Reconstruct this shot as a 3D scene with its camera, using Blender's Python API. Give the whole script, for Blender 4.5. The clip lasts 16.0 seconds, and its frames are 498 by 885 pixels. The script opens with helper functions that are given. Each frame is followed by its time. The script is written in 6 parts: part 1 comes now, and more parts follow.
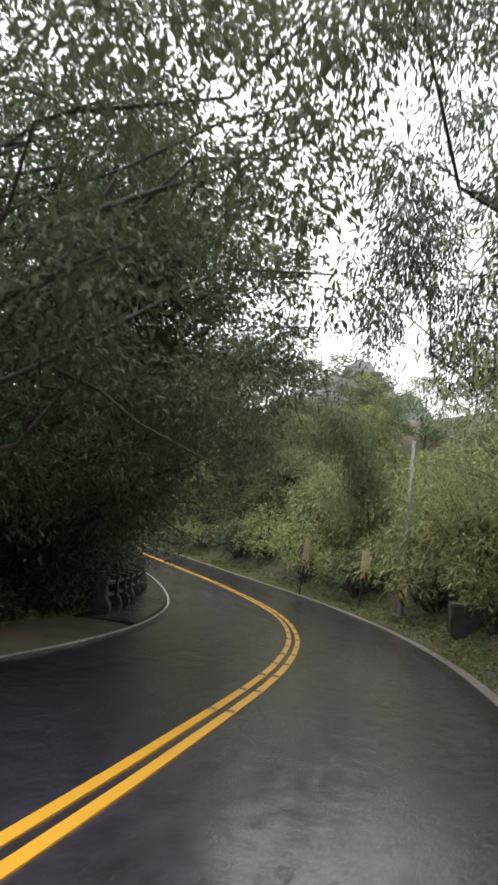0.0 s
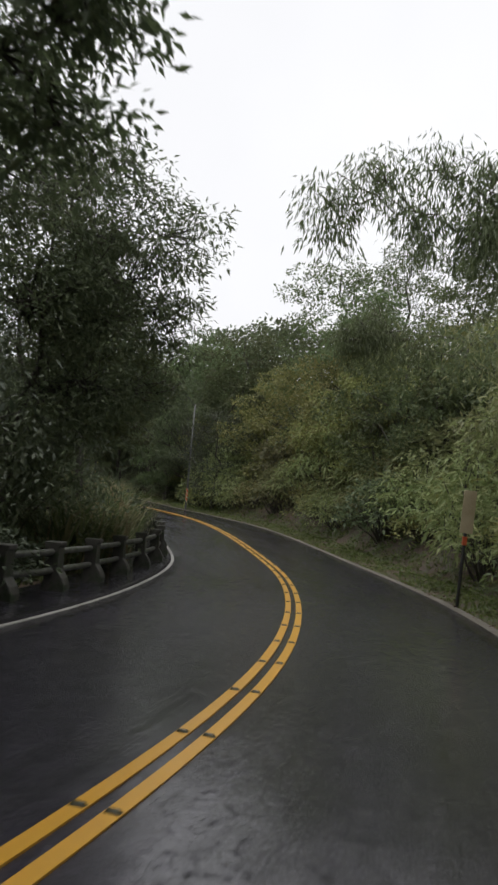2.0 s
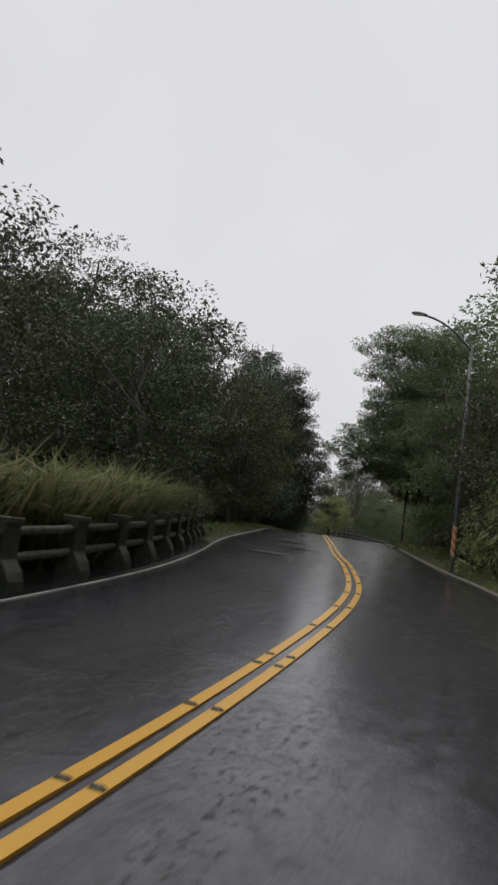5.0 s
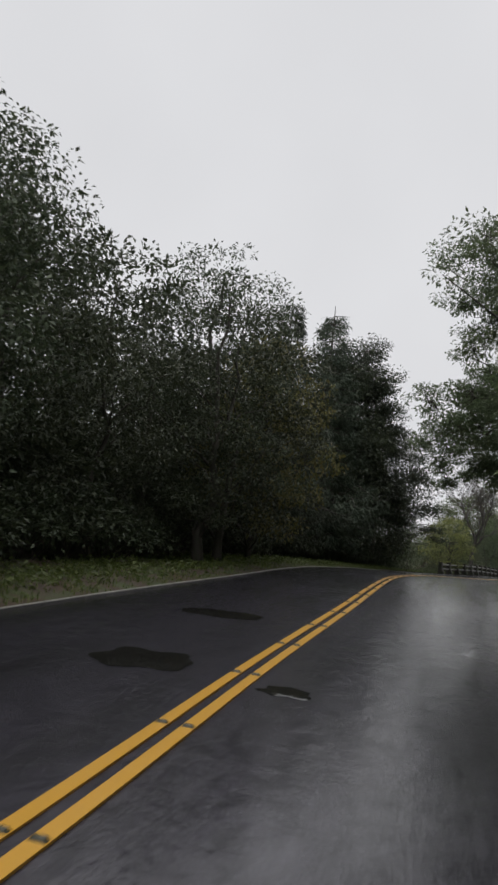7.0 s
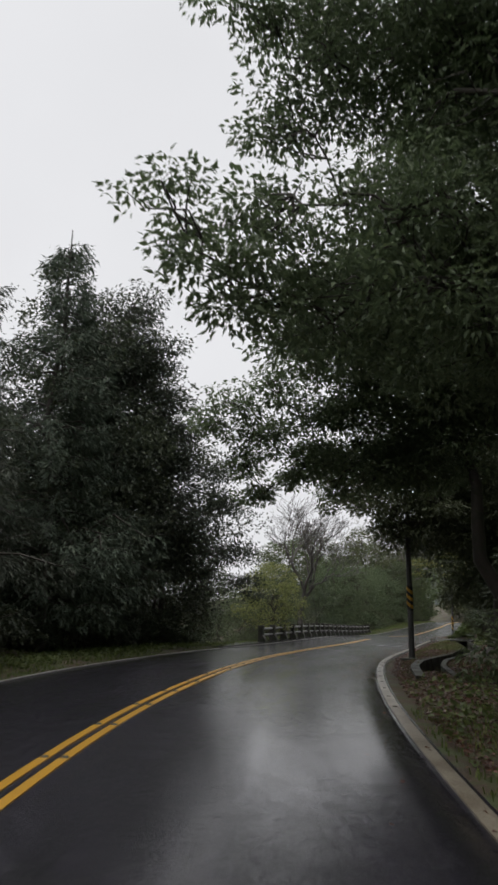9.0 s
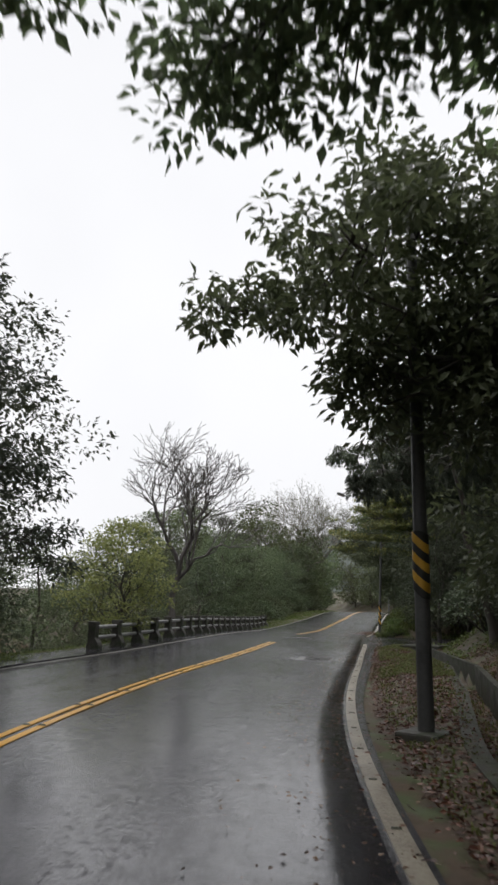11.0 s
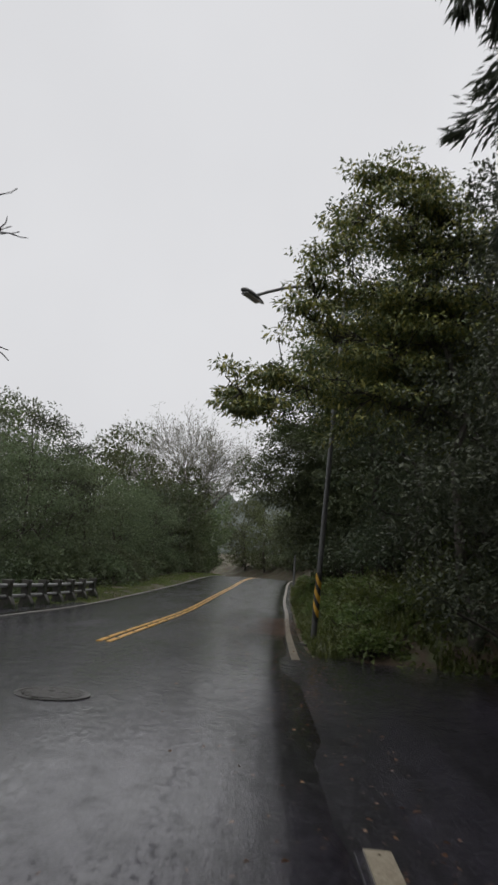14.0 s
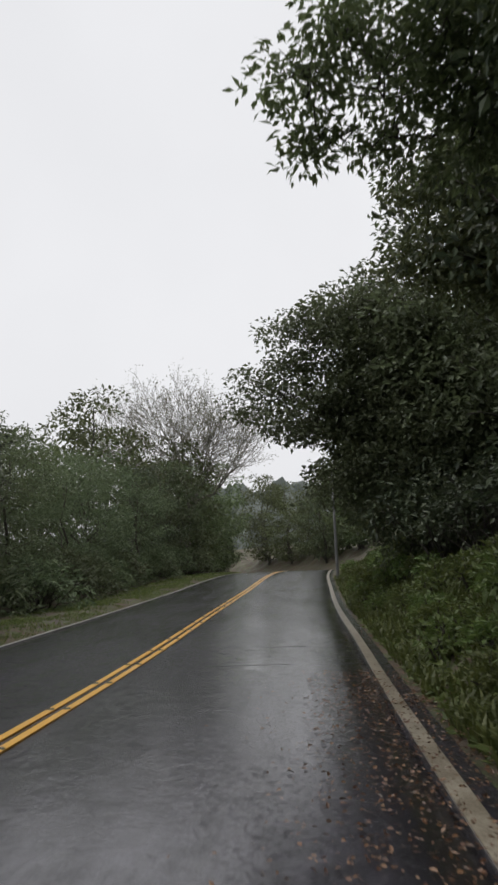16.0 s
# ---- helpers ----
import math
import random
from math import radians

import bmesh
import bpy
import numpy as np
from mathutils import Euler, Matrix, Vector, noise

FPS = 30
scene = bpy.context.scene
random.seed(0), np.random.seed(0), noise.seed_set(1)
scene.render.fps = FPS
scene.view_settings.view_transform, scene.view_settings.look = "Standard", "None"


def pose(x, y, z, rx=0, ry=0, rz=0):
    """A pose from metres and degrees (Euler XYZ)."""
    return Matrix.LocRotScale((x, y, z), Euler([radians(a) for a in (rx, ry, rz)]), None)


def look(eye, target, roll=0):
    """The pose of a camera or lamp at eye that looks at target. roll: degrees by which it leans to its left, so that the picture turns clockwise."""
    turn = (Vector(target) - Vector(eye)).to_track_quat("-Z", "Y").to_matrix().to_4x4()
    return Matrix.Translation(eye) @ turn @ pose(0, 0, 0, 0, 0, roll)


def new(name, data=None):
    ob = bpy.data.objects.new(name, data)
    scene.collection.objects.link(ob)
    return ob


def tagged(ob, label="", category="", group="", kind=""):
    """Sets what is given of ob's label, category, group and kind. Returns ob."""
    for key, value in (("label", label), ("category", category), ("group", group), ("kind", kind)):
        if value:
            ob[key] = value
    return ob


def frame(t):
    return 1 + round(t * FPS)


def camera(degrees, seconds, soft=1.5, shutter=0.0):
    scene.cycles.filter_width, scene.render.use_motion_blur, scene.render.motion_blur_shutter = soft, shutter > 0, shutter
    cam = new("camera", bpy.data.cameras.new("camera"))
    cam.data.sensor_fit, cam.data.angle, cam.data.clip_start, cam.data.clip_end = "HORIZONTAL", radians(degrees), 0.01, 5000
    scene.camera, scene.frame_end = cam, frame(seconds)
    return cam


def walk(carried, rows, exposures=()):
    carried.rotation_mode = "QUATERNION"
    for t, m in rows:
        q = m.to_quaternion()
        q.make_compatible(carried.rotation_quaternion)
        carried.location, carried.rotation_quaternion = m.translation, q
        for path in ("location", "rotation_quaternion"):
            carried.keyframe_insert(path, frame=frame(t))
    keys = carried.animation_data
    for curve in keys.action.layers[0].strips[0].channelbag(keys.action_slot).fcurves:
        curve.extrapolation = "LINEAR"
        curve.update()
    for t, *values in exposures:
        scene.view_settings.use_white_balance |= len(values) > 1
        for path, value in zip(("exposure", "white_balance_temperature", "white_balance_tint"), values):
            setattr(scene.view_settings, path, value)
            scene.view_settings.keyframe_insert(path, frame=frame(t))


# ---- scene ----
cam = camera(38.3, 16.0, soft=2.7, shutter=0.15)
# seconds, eye, target, roll
PATH = [
    (0, (-0.050, -0.049, 1.286), (-0.090, 1.933, 1.549), 6.2),
    (0.5, (1.337, 4.553, 1.041), (1.068, 6.524, 1.248), 6.2),
    (1, (2.099, 9.024, 0.858), (1.620, 10.957, 1.049), 6.0),
    (1.5, (2.704, 13.727, 0.637), (2.166, 15.642, 0.840), 5.6),
    (2, (2.997, 18.490, 0.447), (2.366, 20.376, 0.655), 4.9),
    (2.5, (2.952, 23.104, 0.320), (2.174, 24.934, 0.535), 4.8),
    (3, (2.398, 27.679, 0.274), (1.425, 29.415, 0.473), 6.4),
    (3.5, (1.388, 32.071, 0.247), (0.220, 33.682, 0.455), 7.3),
    (6, (-8.265, 52.891, 1.387), (-9.915, 53.979, 1.687), 7.0),
    (6.5, (-11.092, 56.406, 1.640), (-12.790, 57.418, 1.946), 6.6),
    (7, (-14.023, 59.799, 1.880), (-15.754, 60.750, 2.192), 6.5),
    (7.5, (-16.937, 62.972, 2.064), (-18.685, 63.885, 2.397), 5.9),
    (8, (-19.766, 65.887, 2.261), (-21.497, 66.819, 2.631), 5.2),
    (8.5, (-23.213, 69.330, 2.583), (-24.804, 70.452, 3.042), 3.7),
    (9, (-26.297, 72.494, 2.937), (-27.720, 73.807, 3.441), 1.2),
    (9.5, (-29.016, 75.569, 3.119), (-30.380, 76.936, 3.639), 1.5),
    (10, (-31.952, 79.000, 3.250), (-33.278, 80.403, 3.773), 1.8),
    (12.5, (-45.094, 97.111, 3.560), (-46.105, 98.790, 3.958), 1.0),
    (13, (-47.279, 101.130, 3.659), (-48.225, 102.845, 4.062), 1.7),
    (13.5, (-49.397, 105.004, 3.742), (-50.325, 106.729, 4.147), 4.8),
    (14, (-51.543, 108.860, 3.906), (-52.538, 110.551, 4.294), 4.4),
    (14.5, (-53.702, 112.706, 4.083), (-54.719, 114.386, 4.464), 0.4),
    (15, (-56.204, 116.992, 4.148), (-57.230, 118.665, 4.532), 0.0),
    (15.5, (-58.442, 121.182, 4.045), (-59.476, 122.851, 4.427), -1.7),
    (16, (-60.588, 125.059, 4.087), (-61.611, 126.736, 4.463), -2.2),
]
EXPOSURES = [(0.0, 1.3), (0.5, 1.75), (1.0, 1.7), (1.5, 0.65), (2.0, 0.4), (3.0, 0.2), (6.0, 0.0), (8.4, 0.0), (9.0, 0.15), (9.6, 0.5), (10.2, 0.55), (12.3, 0.1), (13.5, 0.05), (14.5, -0.05), (15.3, 0.1), (16.0, 0.2)]
walk(cam, [(t, look(eye, target, roll)) for t, eye, target, roll in PATH], EXPOSURES)

# ---- overcast daylight ----
SUN_HIGH, SUN_ROUND = radians(80), radians(215)
world = bpy.data.worlds.new("overcast_sky")
scene.world = world
world.use_nodes = True
wn, wl = world.node_tree.nodes, world.node_tree.links
sky = wn.new("ShaderNodeTexSky")
sky.sky_type, sky.sun_disc, sky.sun_elevation, sky.sun_rotation = "NISHITA", False, SUN_HIGH, SUN_ROUND
sky.air_density, sky.dust_density = 1.0, 6.0
grey = wn.new("ShaderNodeHueSaturation")
grey.inputs["Saturation"].default_value = 0.12
wl.new(sky.outputs["Color"], grey.inputs["Color"])
# cloud deck: an even grey sheet of cloud, thicker and thinner in broad soft swells
where = wn.new("ShaderNodeTexCoord")
cloud = wn.new("ShaderNodeTexNoise")
cloud.inputs["Scale"].default_value, cloud.inputs["Detail"].default_value = 1.6, 4.0
wl.new(where.outputs["Generated"], cloud.inputs["Vector"])
deck = wn.new("ShaderNodeValToRGB")
deck.color_ramp.elements[0].position, deck.color_ramp.elements[0].color = 0.25, (6.42, 6.46, 6.68, 1)
deck.color_ramp.elements[1].position, deck.color_ramp.elements[1].color = 0.75, (7.45, 7.48, 7.7, 1)
wl.new(cloud.outputs["Fac"], deck.inputs["Fac"])
veil = wn.new("ShaderNodeMix")
veil.data_type = "RGBA"
veil.inputs["Factor"].default_value = 0.9
wl.new(grey.outputs["Color"], veil.inputs["A"])
wl.new(deck.outputs["Color"], veil.inputs["B"])
wn["Background"].inputs["Strength"].default_value = 0.11
wl.new(veil.outputs["Result"], wn["Background"].inputs["Color"])
sun_data = bpy.data.lights.new("sun", "SUN")
sun_data.energy, sun_data.angle, sun_data.color = 1.5, radians(60), (1.0, 0.98, 0.95)
sun = new("sun", sun_data)
sun.matrix_world = look((0, 0, 60), (-math.sin(SUN_ROUND) * 9, -math.cos(SUN_ROUND) * 9, 60 - 50))


# ---- materials ----
def material(name):
    m = bpy.data.materials.new(name)
    m.use_nodes = True
    return m, m.node_tree.nodes, m.node_tree.links, m.node_tree.nodes["Principled BSDF"]


def ramp(nodes, stops):
    r = nodes.new("ShaderNodeValToRGB")
    while len(r.color_ramp.elements) < len(stops):
        r.color_ramp.elements.new(0.5)
    for e, (p, c) in zip(r.color_ramp.elements, stops):
        e.position, e.color = p, (*c, 1) if len(c) == 3 else c
    return r


def noise_tex(nodes, links, source, scale, detail=4.0, rough=0.55, stretch=None):
    n = nodes.new("ShaderNodeTexNoise")
    n.inputs["Scale"].default_value, n.inputs["Detail"].default_value, n.inputs["Roughness"].default_value = scale, detail, rough
    if stretch:
        mp = nodes.new("ShaderNodeMapping")
        mp.inputs["Scale"].default_value = stretch
        links.new(source, mp.inputs["Vector"])
        source = mp.outputs["Vector"]
    links.new(source, n.inputs["Vector"])
    return n.outputs["Fac"]


def bump(nodes, links, height, strength, distance, shader):
    b = nodes.new("ShaderNodeBump")
    b.inputs["Strength"].default_value, b.inputs["Distance"].default_value = strength, distance
    links.new(height, b.inputs["Height"])
    links.new(b.outputs["Normal"], shader.inputs["Normal"])
    return b


def mix_color(nodes, links, fac, a, b, blend="MIX"):
    m = nodes.new("ShaderNodeMix")
    m.data_type, m.blend_type = "RGBA", blend
    for v, key in ((fac, "Factor"), (a, "A"), (b, "B")):
        if isinstance(v, (int, float)):
            m.inputs[key].default_value = v
        elif isinstance(v, tuple):
            m.inputs[key].default_value = (*v, 1)
        else:
            links.new(v, m.inputs[key])
    return m.outputs["Result"]


def math_node(nodes, links, op, a, b=None):
    m = nodes.new("ShaderNodeMath")
    m.operation = op
    for k, v in ((0, a), (1, b)):
        if isinstance(v, (int, float)):
            m.inputs[k].default_value = v
        elif v is not None:
            links.new(v, m.inputs[k])
    return m.outputs[0]


def rough_surface(name, dark, light, scale, roughness=(0.5, 0.9), relief=0.4, depth=0.02, moss=None, spec=0.5):
    """A mottled, weathered surface: two scales of colour, one of gloss, fine relief and perhaps moss."""
    m, n, l, p = material(name)
    tc = n.new("ShaderNodeTexCoord").outputs["Object"]
    big, small = noise_tex(n, l, tc, scale), noise_tex(n, l, tc, scale * 11, 6.0, 0.7)
    mixed = math_node(n, l, "ADD", math_node(n, l, "MULTIPLY", big, 0.6), math_node(n, l, "MULTIPLY", small, 0.4))
    r = ramp(n, [(0.32, dark), (0.68, light)])
    l.new(mixed, r.inputs["Fac"])
    colour = r.outputs["Color"]
    if moss:
        mr = ramp(n, [(0.48, (0, 0, 0)), (0.62, (1, 1, 1))])
        l.new(noise_tex(n, l, tc, scale * 2.3, 5.0), mr.inputs["Fac"])
        colour = mix_color(n, l, mr.outputs["Color"], colour, moss)
    l.new(colour, p.inputs["Base Color"])
    rr = ramp(n, [(0.35, (roughness[0],) * 3), (0.7, (roughness[1],) * 3)])
    l.new(big, rr.inputs["Fac"])
    l.new(rr.outputs["Color"], p.inputs["Roughness"])
    p.inputs["Specular IOR Level"].default_value = spec
    bump(n, l, mixed, relief, depth, p)
    return m


def leaf_material(name, colours, rough=0.42, lucent=0.42, vivid=0.84, hue=(0.452, 0.5)):
    """Leaves: each its own shade, each plant its own tone, with some light let through."""
    m, n, l, p = material(name)
    each = n.new("ShaderNodeNewGeometry").outputs["Random Per Island"]
    plant = n.new("ShaderNodeObjectInfo").outputs["Random"]
    r = ramp(n, [(i / (len(colours) - 1), c) for i, c in enumerate(colours)])
    l.new(each, r.inputs["Fac"])
    hs = n.new("ShaderNodeHueSaturation")
    l.new(r.outputs["Color"], hs.inputs["Color"])
    mr = n.new("ShaderNodeMapRange")
    mr.inputs["To Min"].default_value, mr.inputs["To Max"].default_value = 0.7, 1.3
    l.new(plant, mr.inputs["Value"])
    l.new(mr.outputs["Result"], hs.inputs["Value"])
    hu = n.new("ShaderNodeMapRange")
    hu.inputs["To Min"].default_value, hu.inputs["To Max"].default_value = hue
    l.new(plant, hu.inputs["Value"])
    l.new(hu.outputs["Result"], hs.inputs["Hue"])
    hs.inputs["Saturation"].default_value = vivid
    l.new(hs.outputs["Color"], p.inputs["Base Color"])
    p.inputs["Roughness"].default_value = rough
    t = n.new("ShaderNodeBsdfTranslucent")
    l.new(hs.outputs["Color"], t.inputs["Color"])
    mx = n.new("ShaderNodeMixShader")
    mx.inputs[0].default_value = lucent
    l.new(p.outputs[0], mx.inputs[1])
    l.new(t.outputs[0], mx.inputs[2])
    l.new(mx.outputs[0], n["Material Output"].inputs["Surface"])
    return m


def asphalt_material():
    """Wet worn asphalt under a film of water; the UVs are metres across and along the road."""
    m, n, l, p = material("wet_asphalt")
    uv = n.new("ShaderNodeUVMap")
    uv.uv_map = "road"
    src = uv.outputs["UV"]
    sep = n.new("ShaderNodeSeparateXYZ")
    l.new(src, sep.inputs[0])
    grain = noise_tex(n, l, src, 60.0, 3.0, 0.8)
    stones = n.new("ShaderNodeTexVoronoi")
    stones.inputs["Scale"].default_value = 34.0
    l.new(src, stones.inputs["Vector"])
    patches = noise_tex(n, l, src, 0.33, 5.0, 0.6, (1.0, 0.4, 1.0))
    mottle = noise_tex(n, l, src, 5.0, 8.0, 0.75, (1.0, 0.6, 1.0))
    streaks = noise_tex(n, l, src, 1.0, 8.0, 0.68, (1.6, 0.16, 1.0))
    wrinkles = noise_tex(n, l, src, 3.2, 6.0, 0.7, (0.8, 1.7, 1.0))
    ripples = noise_tex(n, l, src, 1.6, 5.0, 0.6)
    # polished wheel tracks at 0.9 and 2.5 metres from the middle, on both lanes
    across = math_node(n, l, "ABSOLUTE", sep.outputs["X"])
    track = math_node(n, l, "PINGPONG", math_node(n, l, "ADD", across, 0.1), 0.8)
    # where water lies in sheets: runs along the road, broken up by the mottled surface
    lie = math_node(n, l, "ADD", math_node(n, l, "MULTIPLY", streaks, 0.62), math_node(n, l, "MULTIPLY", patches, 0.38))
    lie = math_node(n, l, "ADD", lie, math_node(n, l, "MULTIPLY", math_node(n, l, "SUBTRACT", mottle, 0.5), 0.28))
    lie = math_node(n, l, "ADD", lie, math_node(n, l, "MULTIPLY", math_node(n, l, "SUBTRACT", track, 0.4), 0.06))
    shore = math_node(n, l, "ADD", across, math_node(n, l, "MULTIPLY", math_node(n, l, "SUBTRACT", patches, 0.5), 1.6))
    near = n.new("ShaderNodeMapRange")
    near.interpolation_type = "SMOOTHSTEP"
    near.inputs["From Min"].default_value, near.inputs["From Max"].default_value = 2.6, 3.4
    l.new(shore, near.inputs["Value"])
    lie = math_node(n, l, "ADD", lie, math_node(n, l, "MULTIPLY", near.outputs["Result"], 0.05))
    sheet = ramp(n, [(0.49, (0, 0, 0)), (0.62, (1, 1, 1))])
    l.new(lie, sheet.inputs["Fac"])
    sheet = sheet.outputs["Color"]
    tone = math_node(n, l, "ADD", math_node(n, l, "MULTIPLY", mottle, 0.55), math_node(n, l, "MULTIPLY", grain, 0.45))
    base = ramp(n, [(0.36, (0.005, 0.0047, 0.0066)), (0.5, (0.0195, 0.0172, 0.0262)), (0.64, (0.056, 0.05, 0.07))])
    l.new(tone, base.inputs["Fac"])
    # hairline cracks and tar seams
    crack = n.new("ShaderNodeTexVoronoi")
    crack.feature = "DISTANCE_TO_EDGE"
    crack.inputs["Scale"].default_value = 0.42
    warp = n.new("ShaderNodeMix")
    warp.data_type = "VECTOR"
    warp.inputs["Factor"].default_value = 0.3
    wob = n.new("ShaderNodeTexNoise")
    wob.inputs["Scale"].default_value, wob.inputs["Detail"].default_value = 1.4, 6.0
    l.new(src, wob.inputs["Vector"])
    l.new(src, warp.inputs["A"])
    l.new(wob.outputs["Color"], warp.inputs["B"])
    l.new(warp.outputs["Result"], crack.inputs["Vector"])
    line = ramp(n, [(0.0, (1, 1, 1)), (0.006, (0, 0, 0))])
    l.new(crack.outputs["Distance"], line.inputs["Fac"])
    some = ramp(n, [(0.5, (0, 0, 0)), (0.58, (0.8, 0.8, 0.8))])
    l.new(patches, some.inputs["Fac"])
    seam = math_node(n, l, "MULTIPLY", line.outputs["Color"], some.outputs["Color"])
    dry = mix_color(n, l, seam, base.outputs["Color"], (0.012, 0.012, 0.013))
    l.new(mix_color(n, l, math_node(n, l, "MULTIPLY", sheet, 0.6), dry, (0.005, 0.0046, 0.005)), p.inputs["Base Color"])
    p.inputs["Roughness"].default_value = 0.36
    p.inputs["IOR"].default_value = 1.45
    p.inputs["Specular IOR Level"].default_value = 0.2
    # worn pits in loose runs along the wheel paths
    chips = noise_tex(n, l, src, 16.0, 5.0, 0.72, (1.0, 0.6, 1.0))
    runs = ramp(n, [(0.46, (0, 0, 0)), (0.56, (1, 1, 1))])
    l.new(noise_tex(n, l, src, 0.8, 5.0, 0.6, (1.1, 0.3, 1.0)), runs.inputs["Fac"])
    chip = ramp(n, [(0.53, (0, 0, 0)), (0.6, (1, 1, 1))])
    l.new(chips, chip.inputs["Fac"])
    pit = math_node(n, l, "MULTIPLY", runs.outputs["Color"], chip.outputs["Color"])
    # the film of water over it, thinner over the stones and broken by the pits
    sheen = ramp(n, [(0.36, (0.32,) * 3), (0.48, (0.8,) * 3), (0.6, (1.0,) * 3)])
    l.new(tone, sheen.inputs["Fac"])
    l.new(math_node(n, l, "MULTIPLY", sheen.outputs["Color"], math_node(n, l, "SUBTRACT", 1.0, math_node(n, l, "MULTIPLY", pit, 0.75))), p.inputs["Coat Weight"])
    p.inputs["Coat IOR"].default_value = 1.68
    gloss = math_node(n, l, "ADD", math_node(n, l, "MULTIPLY", mottle, 0.5), math_node(n, l, "MULTIPLY", streaks, 0.5))
    rr = ramp(n, [(0.36, (0.06,) * 3), (0.5, (0.14,) * 3), (0.62, (0.28,) * 3)])
    l.new(gloss, rr.inputs["Fac"])
    l.new(mix_color(n, l, sheet, rr.outputs["Color"], (0.08, 0.08, 0.08)), p.inputs["Coat Roughness"])
    bare = math_node(n, l, "SUBTRACT", 1.0, math_node(n, l, "MULTIPLY", sheet, 0.82))
    pits = noise_tex(n, l, src, 13.0, 5.0, 0.75, (1.0, 0.8, 1.0))
    rough_h = math_node(n, l, "ADD", math_node(n, l, "MULTIPLY", grain, 0.5), math_node(n, l, "MULTIPLY", stones.outputs["Distance"], 0.5))
    rough_h = math_node(n, l, "ADD", rough_h, math_node(n, l, "MULTIPLY", pits, 1.6))
    height = math_node(n, l, "MULTIPLY", rough_h, bare)
    bump(n, l, height, 1.0, 0.006, p)
    swell = n.new("ShaderNodeBump")
    swell.inputs["Strength"].default_value, swell.inputs["Distance"].default_value = 0.07, 0.04
    l.new(ripples, swell.inputs["Height"])
    wrinkle = n.new("ShaderNodeBump")
    wrinkle.inputs["Strength"].default_value, wrinkle.inputs["Distance"].default_value = 0.22, 0.01
    l.new(math_node(n, l, "MULTIPLY", math_node(n, l, "ADD", wrinkles, math_node(n, l, "MULTIPLY", pits, 0.5)), bare), wrinkle.inputs["Height"])
    l.new(swell.outputs["Normal"], wrinkle.inputs["Normal"])
    l.new(wrinkle.outputs["Normal"], p.inputs["Coat Normal"])
    return m


def paint_material(name, colour, worn, wear=0.5, rough=0.4):
    m, n, l, p = material(name)
    tc = n.new("ShaderNodeTexCoord").outputs["Object"]
    fine, broad = noise_tex(n, l, tc, 34.0, 5.0, 0.7), noise_tex(n, l, tc, 1.7, 5.0, 0.6)
    w = math_node(n, l, "ADD", math_node(n, l, "MULTIPLY", fine, 0.55), math_node(n, l, "MULTIPLY", broad, 0.45))
    r = ramp(n, [(wear - 0.06, (0, 0, 0)), (wear + 0.1, (1, 1, 1))])
    l.new(w, r.inputs["Fac"])
    l.new(mix_color(n, l, r.outputs["Color"], colour, worn), p.inputs["Base Color"])
    p.inputs["Roughness"].default_value = rough
    bump(n, l, fine, 0.3, 0.006, p)
    return m


M_ASPHALT = asphalt_material()
M_YELLOW = paint_material("yellow_road_paint", (0.52, 0.275, 0.026), (0.2, 0.125, 0.03), 0.75, 0.34)
M_WHITE = paint_material("dirty_white_road_paint", (0.36, 0.35, 0.33), (0.12, 0.11, 0.1), 0.52)
M_EDGE = paint_material("stained_edge_paint", (0.27, 0.24, 0.19), (0.1, 0.078, 0.052), 0.5, 0.3)
M_KERB = rough_surface("kerb_concrete", (0.05, 0.045, 0.036), (0.17, 0.15, 0.125), 1.4, (0.4, 0.8), 0.5, 0.01)
M_CONCRETE = rough_surface("damp_mossy_concrete", (0.02, 0.019, 0.017), (0.075, 0.07, 0.06), 2.2, (0.35, 0.8), 0.5, 0.015, (0.02, 0.03, 0.012))
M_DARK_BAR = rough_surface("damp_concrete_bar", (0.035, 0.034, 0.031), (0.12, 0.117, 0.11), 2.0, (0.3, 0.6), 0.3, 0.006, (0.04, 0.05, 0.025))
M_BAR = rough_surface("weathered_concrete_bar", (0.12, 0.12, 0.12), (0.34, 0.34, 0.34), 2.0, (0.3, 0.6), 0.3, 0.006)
M_EARTH = rough_surface("damp_earth_and_moss", (0.026, 0.018, 0.011), (0.085, 0.056, 0.034), 0.9, (0.6, 0.95), 0.8, 0.08, (0.05, 0.066, 0.02))
M_BARK = rough_surface("damp_bark", (0.02, 0.016, 0.013), (0.075, 0.062, 0.05), 1.6, (0.5, 0.9), 0.8, 0.03, (0.03, 0.034, 0.018))
M_PALE_BARK = rough_surface("pale_bark", (0.05, 0.045, 0.042), (0.15, 0.135, 0.125), 1.6, (0.5, 0.9), 0.6, 0.02)
M_CULM = rough_surface("bamboo_culm", (0.03, 0.035, 0.012), (0.1, 0.1, 0.04), 1.2, (0.3, 0.6), 0.2, 0.01)
M_METAL = rough_surface("dark_galvanised_steel", (0.035, 0.035, 0.036), (0.1, 0.1, 0.1), 1.5, (0.35, 0.6), 0.2, 0.004)
M_GALV = rough_surface("grey_galvanised_steel", (0.09, 0.09, 0.09), (0.18, 0.18, 0.182), 1.5, (0.35, 0.6), 0.2, 0.004)
M_BLACK = rough_surface("black_paint", (0.012, 0.012, 0.012), (0.03, 0.029, 0.027), 2.0, (0.4, 0.7), 0.2, 0.003)
